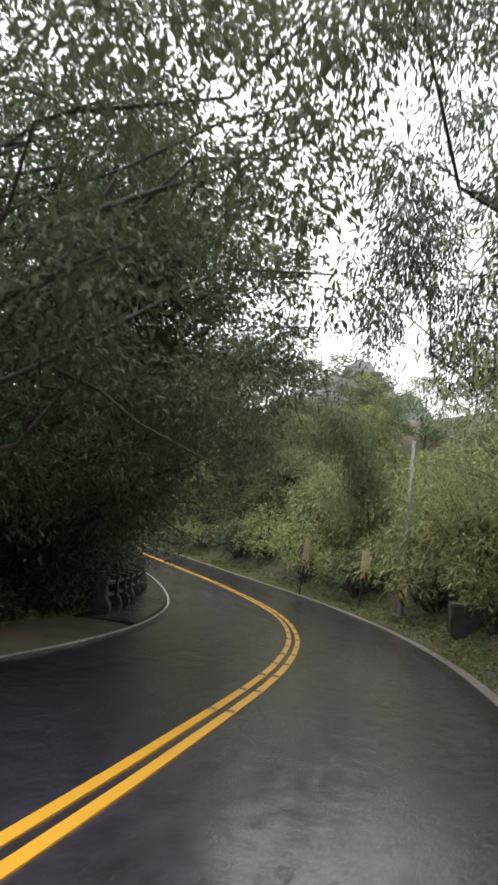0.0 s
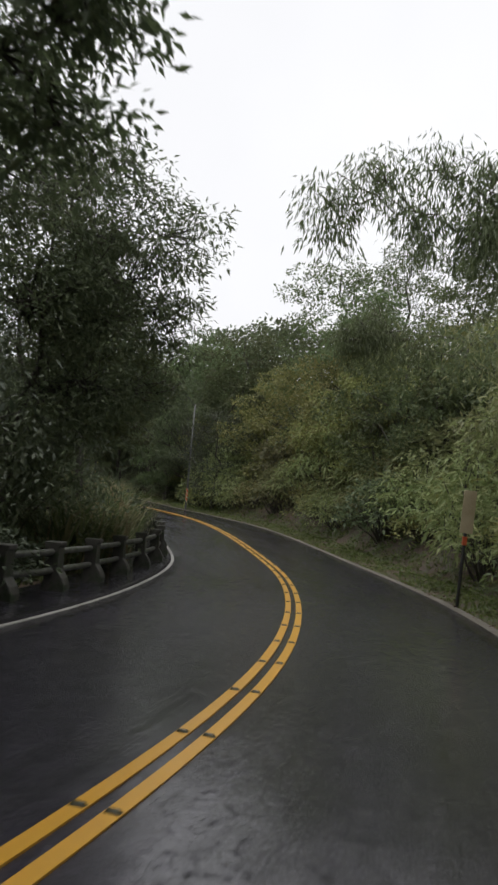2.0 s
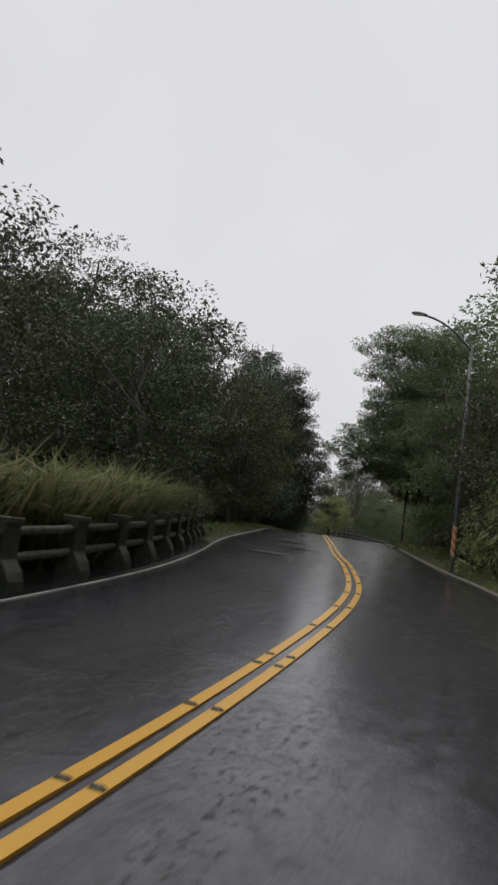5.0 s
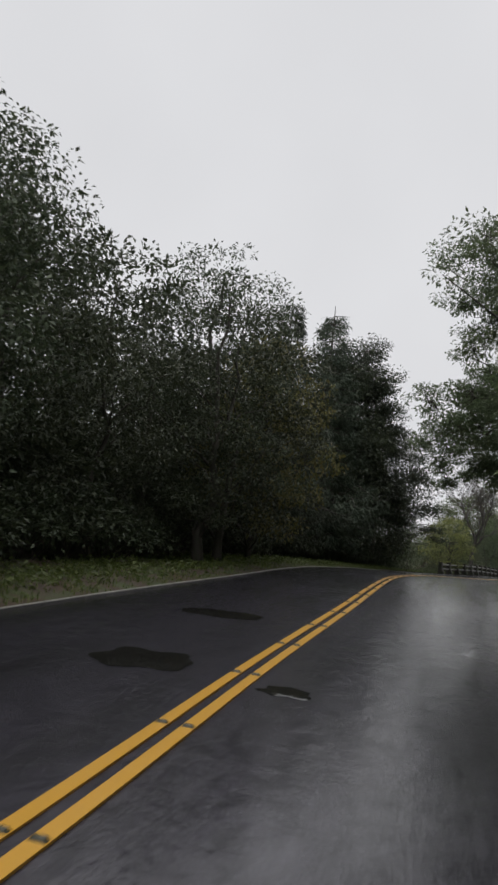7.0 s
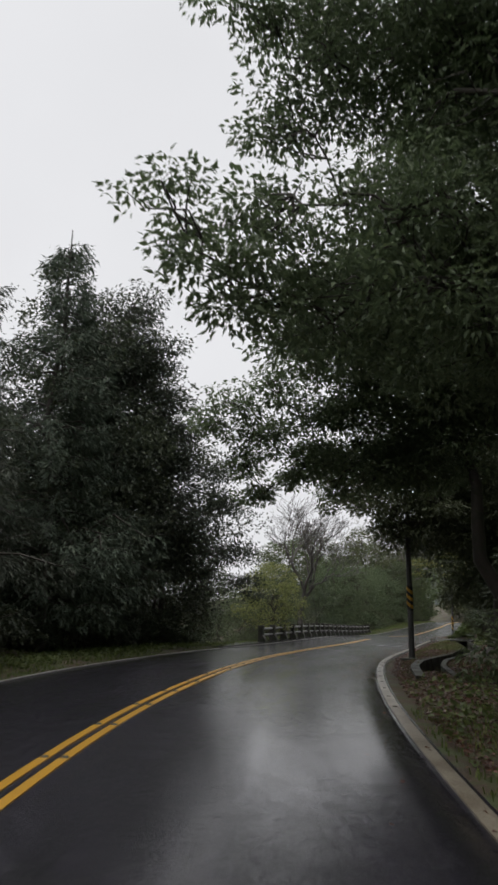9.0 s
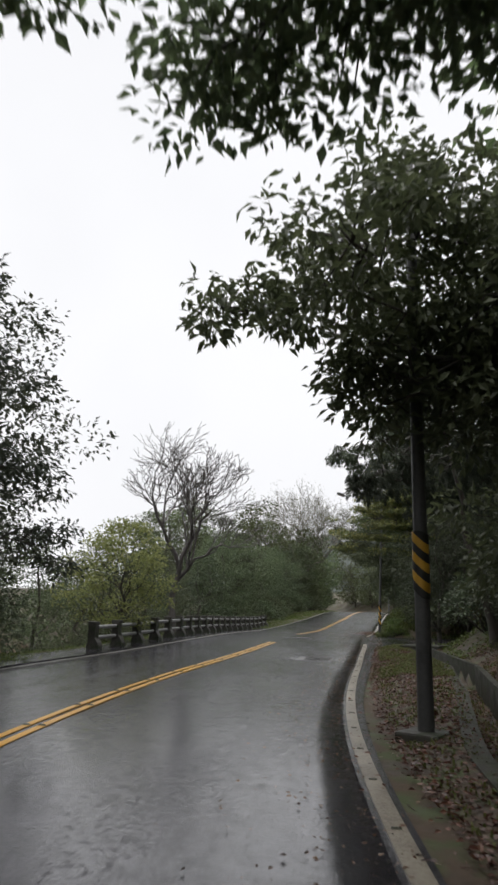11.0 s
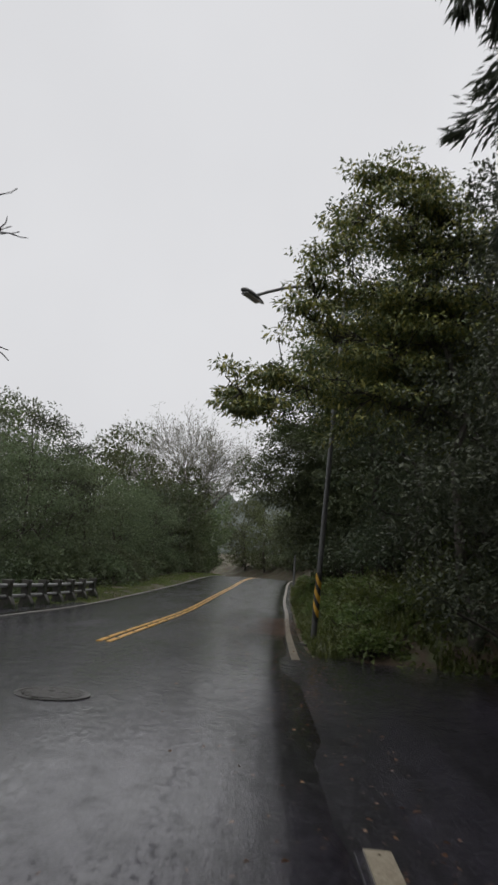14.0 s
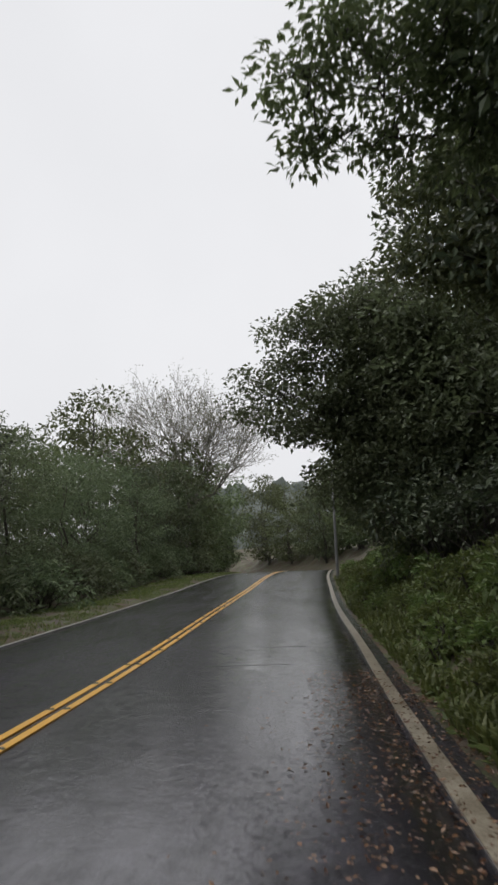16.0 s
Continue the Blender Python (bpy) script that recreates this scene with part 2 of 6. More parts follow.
M_STUD = rough_surface("worn_stud_glass", (0.02, 0.022, 0.016), (0.1, 0.1, 0.07), 18.0, (0.15, 0.5), 0.2, 0.003)
M_STRIPE = rough_surface("yellow_reflective_paint", (0.42, 0.22, 0.02), (0.62, 0.36, 0.04), 4.0, (0.4, 0.7), 0.2, 0.003)
M_RED = rough_surface("orange_red_paint", (0.4, 0.06, 0.02), (0.55, 0.12, 0.04), 4.0, (0.4, 0.7), 0.2, 0.003)
M_PLATE = rough_surface("weathered_sign_back", (0.32, 0.26, 0.16), (0.5, 0.42, 0.28), 3.0, (0.35, 0.6), 0.2, 0.003)
M_LENS = rough_surface("lamp_glass", (0.2, 0.2, 0.2), (0.3, 0.3, 0.3), 3.0, (0.15, 0.3), 0.1, 0.002)
M_LEAF = leaf_material("broad_leaf", [(0.068, 0.108, 0.036), (0.095, 0.148, 0.048), (0.125, 0.180, 0.060)], 0.55, 0.42)
M_LEAF_LIGHT = leaf_material("yellow_green_leaf", [(0.125, 0.165, 0.038), (0.185, 0.225, 0.052), (0.26, 0.28, 0.068)], 0.55, 0.42)
M_LEAF_DARK = leaf_material("dark_glossy_leaf", [(0.066, 0.1, 0.044), (0.092, 0.135, 0.056), (0.12, 0.17, 0.07)], 0.5)
M_TWIG = rough_surface("pale_twig", (0.1, 0.095, 0.08), (0.23, 0.215, 0.18), 1.6, (0.5, 0.9), 0.4, 0.01)
M_LEAF_DEEP = leaf_material("deep_green_leaf", [(0.034, 0.053, 0.026), (0.05, 0.075, 0.034), (0.075, 0.105, 0.045)], 0.5, 0.25)
M_NEEDLE = leaf_material("conifer_spray", [(0.036, 0.056, 0.034), (0.05, 0.076, 0.044), (0.07, 0.092, 0.054)], 0.65, 0.2)
M_BAMBOO = leaf_material("bamboo_leaf", [(0.17, 0.21, 0.075), (0.23, 0.27, 0.1), (0.3, 0.32, 0.13)], 0.55, 0.42, 0.95, (0.49, 0.525))
M_GRASS = leaf_material("grass_blade", [(0.06, 0.1, 0.022), (0.1, 0.155, 0.034), (0.15, 0.19, 0.05)], 0.5, 0.42, 0.95)
M_WEED = leaf_material("weed_leaf", [(0.06, 0.1, 0.026), (0.085, 0.14, 0.034), (0.125, 0.18, 0.048)], 0.5, 0.42, 0.95)
M_DRYGRASS = leaf_material("silver_grass_blade", [(0.075, 0.13, 0.032), (0.12, 0.175, 0.05), (0.3, 0.26, 0.12)], 0.5, 0.42)
M_LITTER = leaf_material("fallen_leaf", [(0.045, 0.026, 0.014), (0.1, 0.046, 0.022), (0.18, 0.105, 0.05)], 0.35, 0.05, 0.95)
M_TAR = rough_surface("fresh_dark_asphalt", (0.012, 0.012, 0.013), (0.04, 0.039, 0.04), 6.0, (0.12, 0.4), 0.5, 0.01)
M_WATER = rough_surface("standing_water", (0.008, 0.008, 0.008), (0.02, 0.019, 0.018), 3.0, (0.02, 0.06), 0.05, 0.004)
M_PAD = leaf_material("pad_leaf", [(0.06, 0.09, 0.03), (0.12, 0.15, 0.042), (0.3, 0.285, 0.06)], 0.45, 0.15, 0.95, hue=(0.482, 0.5))
M_BANK = leaf_material("bank_shrub_leaf", [(0.12, 0.15, 0.055), (0.17, 0.2, 0.075), (0.23, 0.25, 0.1)], 0.5, 0.42, 0.85)
M_BUD = leaf_material("young_leaf", [(0.12, 0.14, 0.07), (0.17, 0.19, 0.1), (0.22, 0.23, 0.14)], 0.5, 0.3)
# pale grey-green: the haze of distance is put into this base colour
M_HAZE = rough_surface("hazed_far_hill", (0.1, 0.115, 0.105), (0.17, 0.185, 0.175), 0.05, (0.9, 1.0), 0.3, 0.5, None, 0.1)


# ---- mesh helpers ----
def mesh_of(name, verts, faces, mat, smooth=False, uvs=None):
    """A mesh from an array of corners and an array of equal-sized faces (or a list of such arrays)."""
    me = bpy.data.meshes.new(name)
    verts = np.asarray(verts, np.float32)
    groups = faces if isinstance(faces, list) else [faces]
    groups = [np.asarray(g, np.int32) for g in groups if len(g)]
    counts = np.concatenate([np.full(len(g), g.shape[1], np.int32) for g in groups])
    corners = np.concatenate([g.ravel() for g in groups])
    me.vertices.add(len(verts))
    me.vertices.foreach_set("co", verts.ravel())
    me.loops.add(len(corners))
    me.loops.foreach_set("vertex_index", corners)
    me.polygons.add(len(counts))
    me.polygons.foreach_set("loop_start", np.concatenate([[0], np.cumsum(counts)[:-1]]).astype(np.int32))
    me.polygons.foreach_set("loop_total", counts)
    me.polygons.foreach_set("use_smooth", np.full(len(counts), smooth, bool))
    me.materials.append(mat)
    if uvs is not None:
        layer = me.uv_layers.new(name="road")
        layer.data.foreach_set("uv", np.asarray(uvs, np.float32)[corners].ravel())
    me.update(calc_edges=True)
    me.validate()
    return me


def joined(pieces):
    """Corners and faces of several (corners, faces) pieces as one."""
    vs, quads, tris, at = [], [], [], 0
    for v, f in pieces:
        v, f = np.asarray(v, float), np.asarray(f, int)
        vs.append(v)
        (quads if f.shape[1] == 4 else tris).append(f + at)
        at += len(v)
    return np.concatenate(vs), [np.concatenate(g) for g in (quads, tris) if g]


def box(x0, y0, z0, x1, y1, z1, b=0.0):
    """A box with its edges cut off by b."""
    bm = bmesh.new()
    bmesh.ops.create_cube(bm, size=1)
    for v in bm.verts:
        v.co = Vector(((x0 + x1) / 2 + v.co.x * (x1 - x0), (y0 + y1) / 2 + v.co.y * (y1 - y0), (z0 + z1) / 2 + v.co.z * (z1 - z0)))
    if b:
        bmesh.ops.bevel(bm, geom=bm.edges[:], offset=b, segments=2, affect="EDGES", profile=0.6)
    return bm


def bm_mesh(name, bm, mat, smooth=False):
    me = bpy.data.meshes.new(name)
    for f in bm.faces:
        f.smooth = smooth
    bm.to_mesh(me)
    bm.free()
    me.materials.append(mat)
    return me


def part(name, data, parent, label=""):
    """Links a mesh, or a bmesh made into one, as one part of a thing."""
    ob = new(name, data)
    ob.parent = parent
    if label:
        tagged(ob, label)
    return ob


def tube(points, radii, sides=6):
    """Corners and quads of a tapering tube along points."""
    pts = np.asarray(points, float)
    rad = np.broadcast_to(np.asarray(radii, float), (len(pts),))
    way = np.gradient(pts, axis=0)
    way /= np.linalg.norm(way, axis=1)[:, None] + 1e-9
    ref = np.where(np.abs(way[:, 2:3]) > 0.9, [[1.0, 0, 0]], [[0, 0, 1.0]])
    a = np.cross(way, ref)
    a /= np.linalg.norm(a, axis=1)[:, None] + 1e-9
    b = np.cross(way, a)
    ang = np.linspace(0, 2 * np.pi, sides, endpoint=False)
    ring = pts[:, None] + rad[:, None, None] * (np.cos(ang)[None, :, None] * a[:, None] + np.sin(ang)[None, :, None] * b[:, None])
    v = ring.reshape(-1, 3)
    i, j = np.meshgrid(np.arange(len(pts) - 1), np.arange(sides), indexing="ij")
    k = (j + 1) % sides
    f = np.stack([i * sides + j, i * sides + k, (i + 1) * sides + k, (i + 1) * sides + j], -1).reshape(-1, 4)
    return v, f


def leaves(rng, at, way, length, width, fold=0.25, loose=0.55):
    """One folded, pointed leaf of four corners at each place, along its way, its face more or less to the sky."""
    n = len(at)
    way = way / (np.linalg.norm(way, axis=1)[:, None] + 1e-9)
    side = np.cross(way, (0, 0, 1.0) + rng.normal(size=(n, 3)) * loose)
    side /= np.linalg.norm(side, axis=1)[:, None] + 1e-9
    up = np.cross(side, way)
    size = rng.uniform(0.65, 1.3, (n, 1))
    L, W = length * size, width * size
    mid = at + way * L * 0.42
    v = np.stack([at, mid + side * W * 0.5 + up * W * fold, at + way * L, mid - side * W * 0.5 + up * W * fold], 1).reshape(-1, 3)
    q = np.arange(n)[:, None] * 4
    f = np.concatenate([np.concatenate([q, q + 1, q + 2], 1), np.concatenate([q, q + 2, q + 3], 1)])
    return v, f


def bent(a, b, rng, sag=0.0, steps=5, wild=0.08):
    """A wavering line from a to b."""
    a, b = np.asarray(a, float), np.asarray(b, float)
    t = np.linspace(0, 1, steps)[:, None]
    line = a + (b - a) * t
    line += rng.normal(size=line.shape) * wild * np.linalg.norm(b - a) * np.sin(np.pi * t)
    line[:, 2:] += sag * 4 * t * (1 - t)
    return line


# ---- the lie of the road ----
MIDDLE = [(-4.4, -34), (-4.13, -26.5), (-3.89, -20.01), (-3.57, -13.52), (-3.03, -7.04), (-2.07, -0.61), (-0.68, 5.73), (0.58, 12.12), (1.2, 18.6),
          (0.97, 25.13), (-0.23, 31.53), (-2.18, 37.71), (-4.91, 43.59), (-8.09, 49.24), (-11.76, 54.61), (-16.12, 59.4), (-20.76, 63.94), (-25.34, 68.56),
          (-29.95, 73.13), (-34.52, 77.77), (-38.78, 82.67), (-42.77, 87.8), (-46.49, 93.1), (-49.76, 98.62), (-52.69, 104.42), (-55.65, 110.2), (-58.78, 115.89),
          (-61.94, 121.57), (-65.06, 127.27), (-68.14, 132.99), (-71.17, 138.74), (-74.18, 144.5), (-77.1, 150.3), (-79.96, 156.14), (-82.84, 161.97), (-85.66, 167.83),
          (-88.3, 173.76), (-90.97, 179.69), (-93.74, 185.57), (-96.52, 191.45), (-99.46, 197.24), (-102.86, 202.78), (-106.7, 208.02), (-110.86, 213.01), (-115.36, 217.7),
          (-120.22, 222.02), (-125.36, 225.99), (-130.73, 229.65), (-136.3, 233), (-142.06, 236.02), (-148, 238.63), (-154.1, 240.9), (-160.25, 242.99), (-166.42, 245.05)]
# height, left and right half-widths by the northing of the middle line
RISE = [(-34, 1.1), (-14, 0.4), (0, -0.21), (5, -0.46), (10.2, -0.69), (15.3, -0.91), (20.5, -1.08), (25.7, -1.19), (30.8, -1.21), (35.9, -1.12), (40.7, -0.94), (45.1, -0.66), (48, -0.42),
        (51.5, -0.15), (55, 0.12), (61.5, 0.57), (68, 1.08), (74.2, 1.58), (77.5, 1.75), (86, 1.95), (96, 2.07), (104, 2.25), (111.5, 2.52), (118, 2.6), (125, 2.6), (132, 2.62), (136, 2.7), (142, 2.92), (148, 3.16), (158, 3.66), (166, 4.15), (174, 4.6), (184, 4.78), (240, 4.4)]
LEFT_W = [(-34, 3.5), (-1.1, 3.52), (5.7, 3.5), (12.6, 3.65), (19.6, 3.82), (26.6, 3.76), (33.5, 3.43), (40, 3.03), (46.2, 3.37), (52.2, 3.63), (57.6, 3.85), (62.5, 4.17),
          (67.5, 4.1), (72.4, 3.57), (77.4, 3.62), (82.7, 3.99), (88.2, 4.08), (93.9, 4.23), (99.9, 4.25), (106.2, 3.95), (112.4, 3.75), (118.5, 3.94), (124.6, 4.13), (130.8, 4.18),
          (137, 4.23), (240, 3.7)]
RIGHT_W = [(-34, 3.5), (-1.1, 3.48), (5.7, 3.42), (12.6, 3.36), (19.6, 3.35), (26.6, 3.43), (33.5, 3.6), (40, 3.38), (46.2, 3.19), (52.2, 3.25), (57.6, 3.34), (62.5, 3.35),
          (67.5, 3.42), (72.4, 3.59), (77.4, 3.75), (82.7, 3.83), (88.2, 3.85), (93.9, 3.96), (99.9, 3.99), (106.2, 3.72), (112.4, 3.62), (118.5, 3.66), (124.6, 3.8), (130.8, 3.96),
          (137, 4.11), (240, 3.9)]


def spline(points, step=0.5):
    """A smooth line through points, in even steps."""
    p = np.array(points, float)
    p = np.concatenate([2 * p[:1] - p[1:2], p, 2 * p[-1:] - p[-2:-1]])
    out = []
    for a, b, c, d in zip(p[:-3], p[1:-2], p[2:-1], p[3:]):
        t = np.linspace(0, 1, 24, endpoint=False)[:, None]
        out.append(0.5 * (2 * b + (c - a) * t + (2 * a - 5 * b + 4 * c - d) * t**2 + (3 * b - a - 3 * c + d) * t**3))
    line = np.concatenate(out)
    far = np.concatenate([[0], np.cumsum(np.linalg.norm(np.diff(line, axis=0), axis=1))])
    s = np.arange(0, far[-1], step)
    line = np.stack([np.interp(s, far, line[:, k]) for k in (0, 1)], 1)
    kernel = np.exp(-np.linspace(-2, 2, 9) ** 2)
    kernel /= kernel.sum()
    soft = np.stack([np.convolve(np.pad(line[:, k], 4, mode="reflect", reflect_type="odd"), kernel, "valid") for k in (0, 1)], 1)
    return s, soft


S, LINE = spline(MIDDLE)
HEAD = np.gradient(LINE, axis=0)
HEAD /= np.linalg.norm(HEAD, axis=1)[:, None]
RIGHT = np.stack([HEAD[:, 1], -HEAD[:, 0]], 1)


def by_north(table, soft=9):
    a = np.array(table, float)
    v = np.interp(LINE[:, 1], a[:, 0], a[:, 1])
    k = np.hanning(2 * soft + 3)
    return np.convolve(np.pad(v, soft + 1, mode="edge"), k / k.sum(), "valid")


ZR, WL, WR = by_north(RISE, 12), by_north(LEFT_W), by_north(RIGHT_W)
NORTH = LINE[:, 1]


def s_at(north):
    return float(np.interp(north, NORTH, S))


def ease(v, a, b):
    t = np.clip((v - a) / (b - a), 0, 1)
    return t * t * (3 - 2 * t)


def on_road(s, d, up=0.0):
    """World places at stations s, d metres right of the middle line and up above the road's own height there."""
    s, d = np.broadcast_arrays(np.asarray(s, float), np.asarray(d, float))
    x, y, rx, ry, z = (np.interp(s, S, q) for q in (LINE[:, 0], LINE[:, 1], RIGHT[:, 0], RIGHT[:, 1], ZR))
    return np.stack([x + rx * d, y + ry * d, z + up - 0.012 * np.abs(d)], -1)


def heading(s):
    return math.atan2(np.interp(s, S, HEAD[:, 1]), np.interp(s, S, HEAD[:, 0]))


DITCH = np.array([(84, 0.95), (88, 1.0), (91, 1.25), (94, 1.75), (97, 2.15), (103, 2.45), (106.4, 2.05), (109.2, 1.6), (112, 1.45)])


def bank(north, d, wl, wr):
    """Height of the ground over the road's height, at d metres right of the middle."""
    north, d = np.asarray(north, float), np.asarray(d, float)
    r = d - wr
    first = 1 - ease(north, 56, 66)
    last = ease(north, 112, 124)
    midway = 1 - first - last
    edge = -0.05 + 0.13 * ease(r, 0.6, 1.3)
    hill = edge + np.clip(r - 1.6, 0, 14) * 0.85 + np.clip(r - 15.6, 0, 60) * 0.25
    soft_bank = edge + np.clip(r - 3.4, 0, 6) * 0.7 + np.clip(r - 9.4, 0, 60) * 0.12
    steep = edge + np.clip(r - 1.0, 0, 4.5) * 0.62 + np.clip(r - 5, 0, 60) * 0.15
    lip = np.interp(north, DITCH[:, 0], DITCH[:, 1])
    ditch = -0.6 * ease(r, lip + 0.12, lip + 0.2) * (1 - ease(r, lip + 0.8, lip + 0.9)) * ease(north, 86, 88) * (1 - ease(north, 110.3, 110.9))
    drive = ease(north, 110.5, 112.5) * (1 - ease(north, 119.5, 121.5))
    right = hill * first + soft_bank * midway + steep * last + ditch
    right = right * (1 - drive) + (0.03 * np.clip(r, 0, 20) - 0.12) * drive
    q = -d - wl
    drop = 1 - ease(north, 57, 64) + ease(north, 96, 101) * (1 - ease(north, 132, 137))
    fall = -0.05 + 0.08 * ease(q, 0.1, 0.6) - np.clip(q - 2.2, 0, 9) * 0.55
    verge = -0.05 + 0.15 * ease(q, 0.1, 0.9) + np.clip(q - 2.5, 0, 40) * 0.06
    left = fall * drop + verge * (1 - drop)
    return np.where(r > 0, right, np.where(q > 0, left, -0.3))


def sweep(name, s0, s1, profile, mat, step=0.5, uv=False, closed=False, smooth=False):
    """A strip along the road between stations; profile(s) gives rows of (d, up)."""
    st = np.append(np.arange(s0, s1, step), s1)
    rows = np.array([profile(q) for q in st], float)
    n = rows.shape[1]
    v = on_road(st[:, None], rows[:, :, 0], rows[:, :, 1])
    i, j = np.meshgrid(np.arange(len(st) - 1), np.arange(n if closed else n - 1), indexing="ij")
    k = (j + 1) % n
    f = np.stack([i * n + j, i * n + k, (i + 1) * n + k, (i + 1) * n + j], -1).reshape(-1, 4)
    uvs = np.stack([rows[:, :, 0], np.broadcast_to(st[:, None], rows.shape[:2])], -1).reshape(-1, 2) if uv else None
    faces = [f]
    if closed:
        faces.append(np.array([np.arange(n)[::-1], (len(st) - 1) * n + np.arange(n)]))
    return mesh_of(name, v.reshape(-1, 3), faces, mat, smooth, uvs)


def structure(name, data, label, category):
    return tagged(new(name, data), label, category, kind="structure")


def wl_at(s):
    return float(np.interp(s, S, WL))


def wr_at(s):
    return float(np.interp(s, S, WR))


S_END = S[-1] - 1.0


def road_profile(s):
    wl, wr = wl_at(s), wr_at(s)
    ds = np.concatenate([np.linspace(-wl, 0, 9), np.linspace(0, wr, 9)[1:]])
    wave = 0.004 * np.sin(s * 0.9 + ds * 1.7) + 0.003 * np.sin(s * 0.37 - ds * 2.9)
    rows = [(d, w) for d, w in zip(ds, wave)]
    return [(-wl - 0.02, -0.25)] + rows + [(wr + 0.02, -0.25)]


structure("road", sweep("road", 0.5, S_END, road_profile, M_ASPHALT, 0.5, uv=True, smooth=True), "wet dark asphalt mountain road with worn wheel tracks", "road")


def strip(d0, d1, top, bottom=-0.03):
    return lambda s: [(d0(s), bottom), (d0(s), top), (d1(s), top), (d1(s), bottom)]


SG0, SG1 = s_at(110.4), s_at(120.2)
for lo, hi in ((0.5, SG0), (SG1, S_END)):
    for c in (-0.1, 0.1):
        structure("yellow_line", sweep("yellow_line", lo, hi, strip(lambda s, c=c: c - 0.052, lambda s, c=c: c + 0.052, 0.016), M_YELLOW, closed=True),
                  "solid yellow painted centre line on wet asphalt", "road marking")
structure("edge_line_left", sweep("edge_line_left", 0.5, S_END, strip(lambda s: -wl_at(s) + 0.05, lambda s: -wl_at(s) + 0.13, 0.016), M_WHITE, closed=True),
          "thin faded white edge line on asphalt", "road marking")


def shoulder(s):
    """Width of the bare strip outside the edge line."""
    return float(np.interp(np.interp(s, S, NORTH), [88, 96, 101, 107, 112, 119, 124], [0.22, 0.3, 0.4, 0.46, 0.5, 0.45, 0.36]))


# thick worn edge line on the right, broken by the side road, with bare asphalt behind it
for lo, hi in ((s_at(74), s_at(111.4)), (s_at(119.9), s_at(190))):
    structure("edge_line_right", sweep("edge_line_right", lo, hi, strip(lambda s: wr_at(s), lambda s: wr_at(s) + 0.16, 0.022), M_EDGE, closed=True),
              "broad worn pale edge line, wet and stained", "road marking")
    structure("road_shoulder", sweep("road_shoulder", lo, hi, lambda s: [(wr_at(s) - 0.05, -0.15), (wr_at(s) - 0.05, 0.006), (wr_at(s) + shoulder(s), 0.0), (wr_at(s) + shoulder(s) + 0.06, -0.15)], M_ASPHALT, uv=True, closed=True),
              "narrow strip of wet dark asphalt outside the edge line", "road")
structure("kerb_edge_south", sweep("kerb_edge_south", 0.5, s_at(72), lambda s: [(wr_at(s) - 0.02, -0.1), (wr_at(s), 0.015), (wr_at(s) + 0.22, 0.02), (wr_at(s) + 0.25, -0.1)], M_KERB, closed=True),
          "low stained concrete kerb under grass", "kerb")
for lo, hi in ((s_at(17), s_at(62)), (s_at(98), s_at(134))):
    structure("parapet_footing", sweep("parapet_footing", lo, hi, lambda s: [(-wl_at(s) - 1.5, -0.3), (-wl_at(s) - 1.5, 0.06), (-wl_at(s) - 0.02, 0.05), (-wl_at(s), -0.1)], M_ASPHALT, uv=True, closed=True),
              "dark wet asphalt footing along the parapet", "kerb")


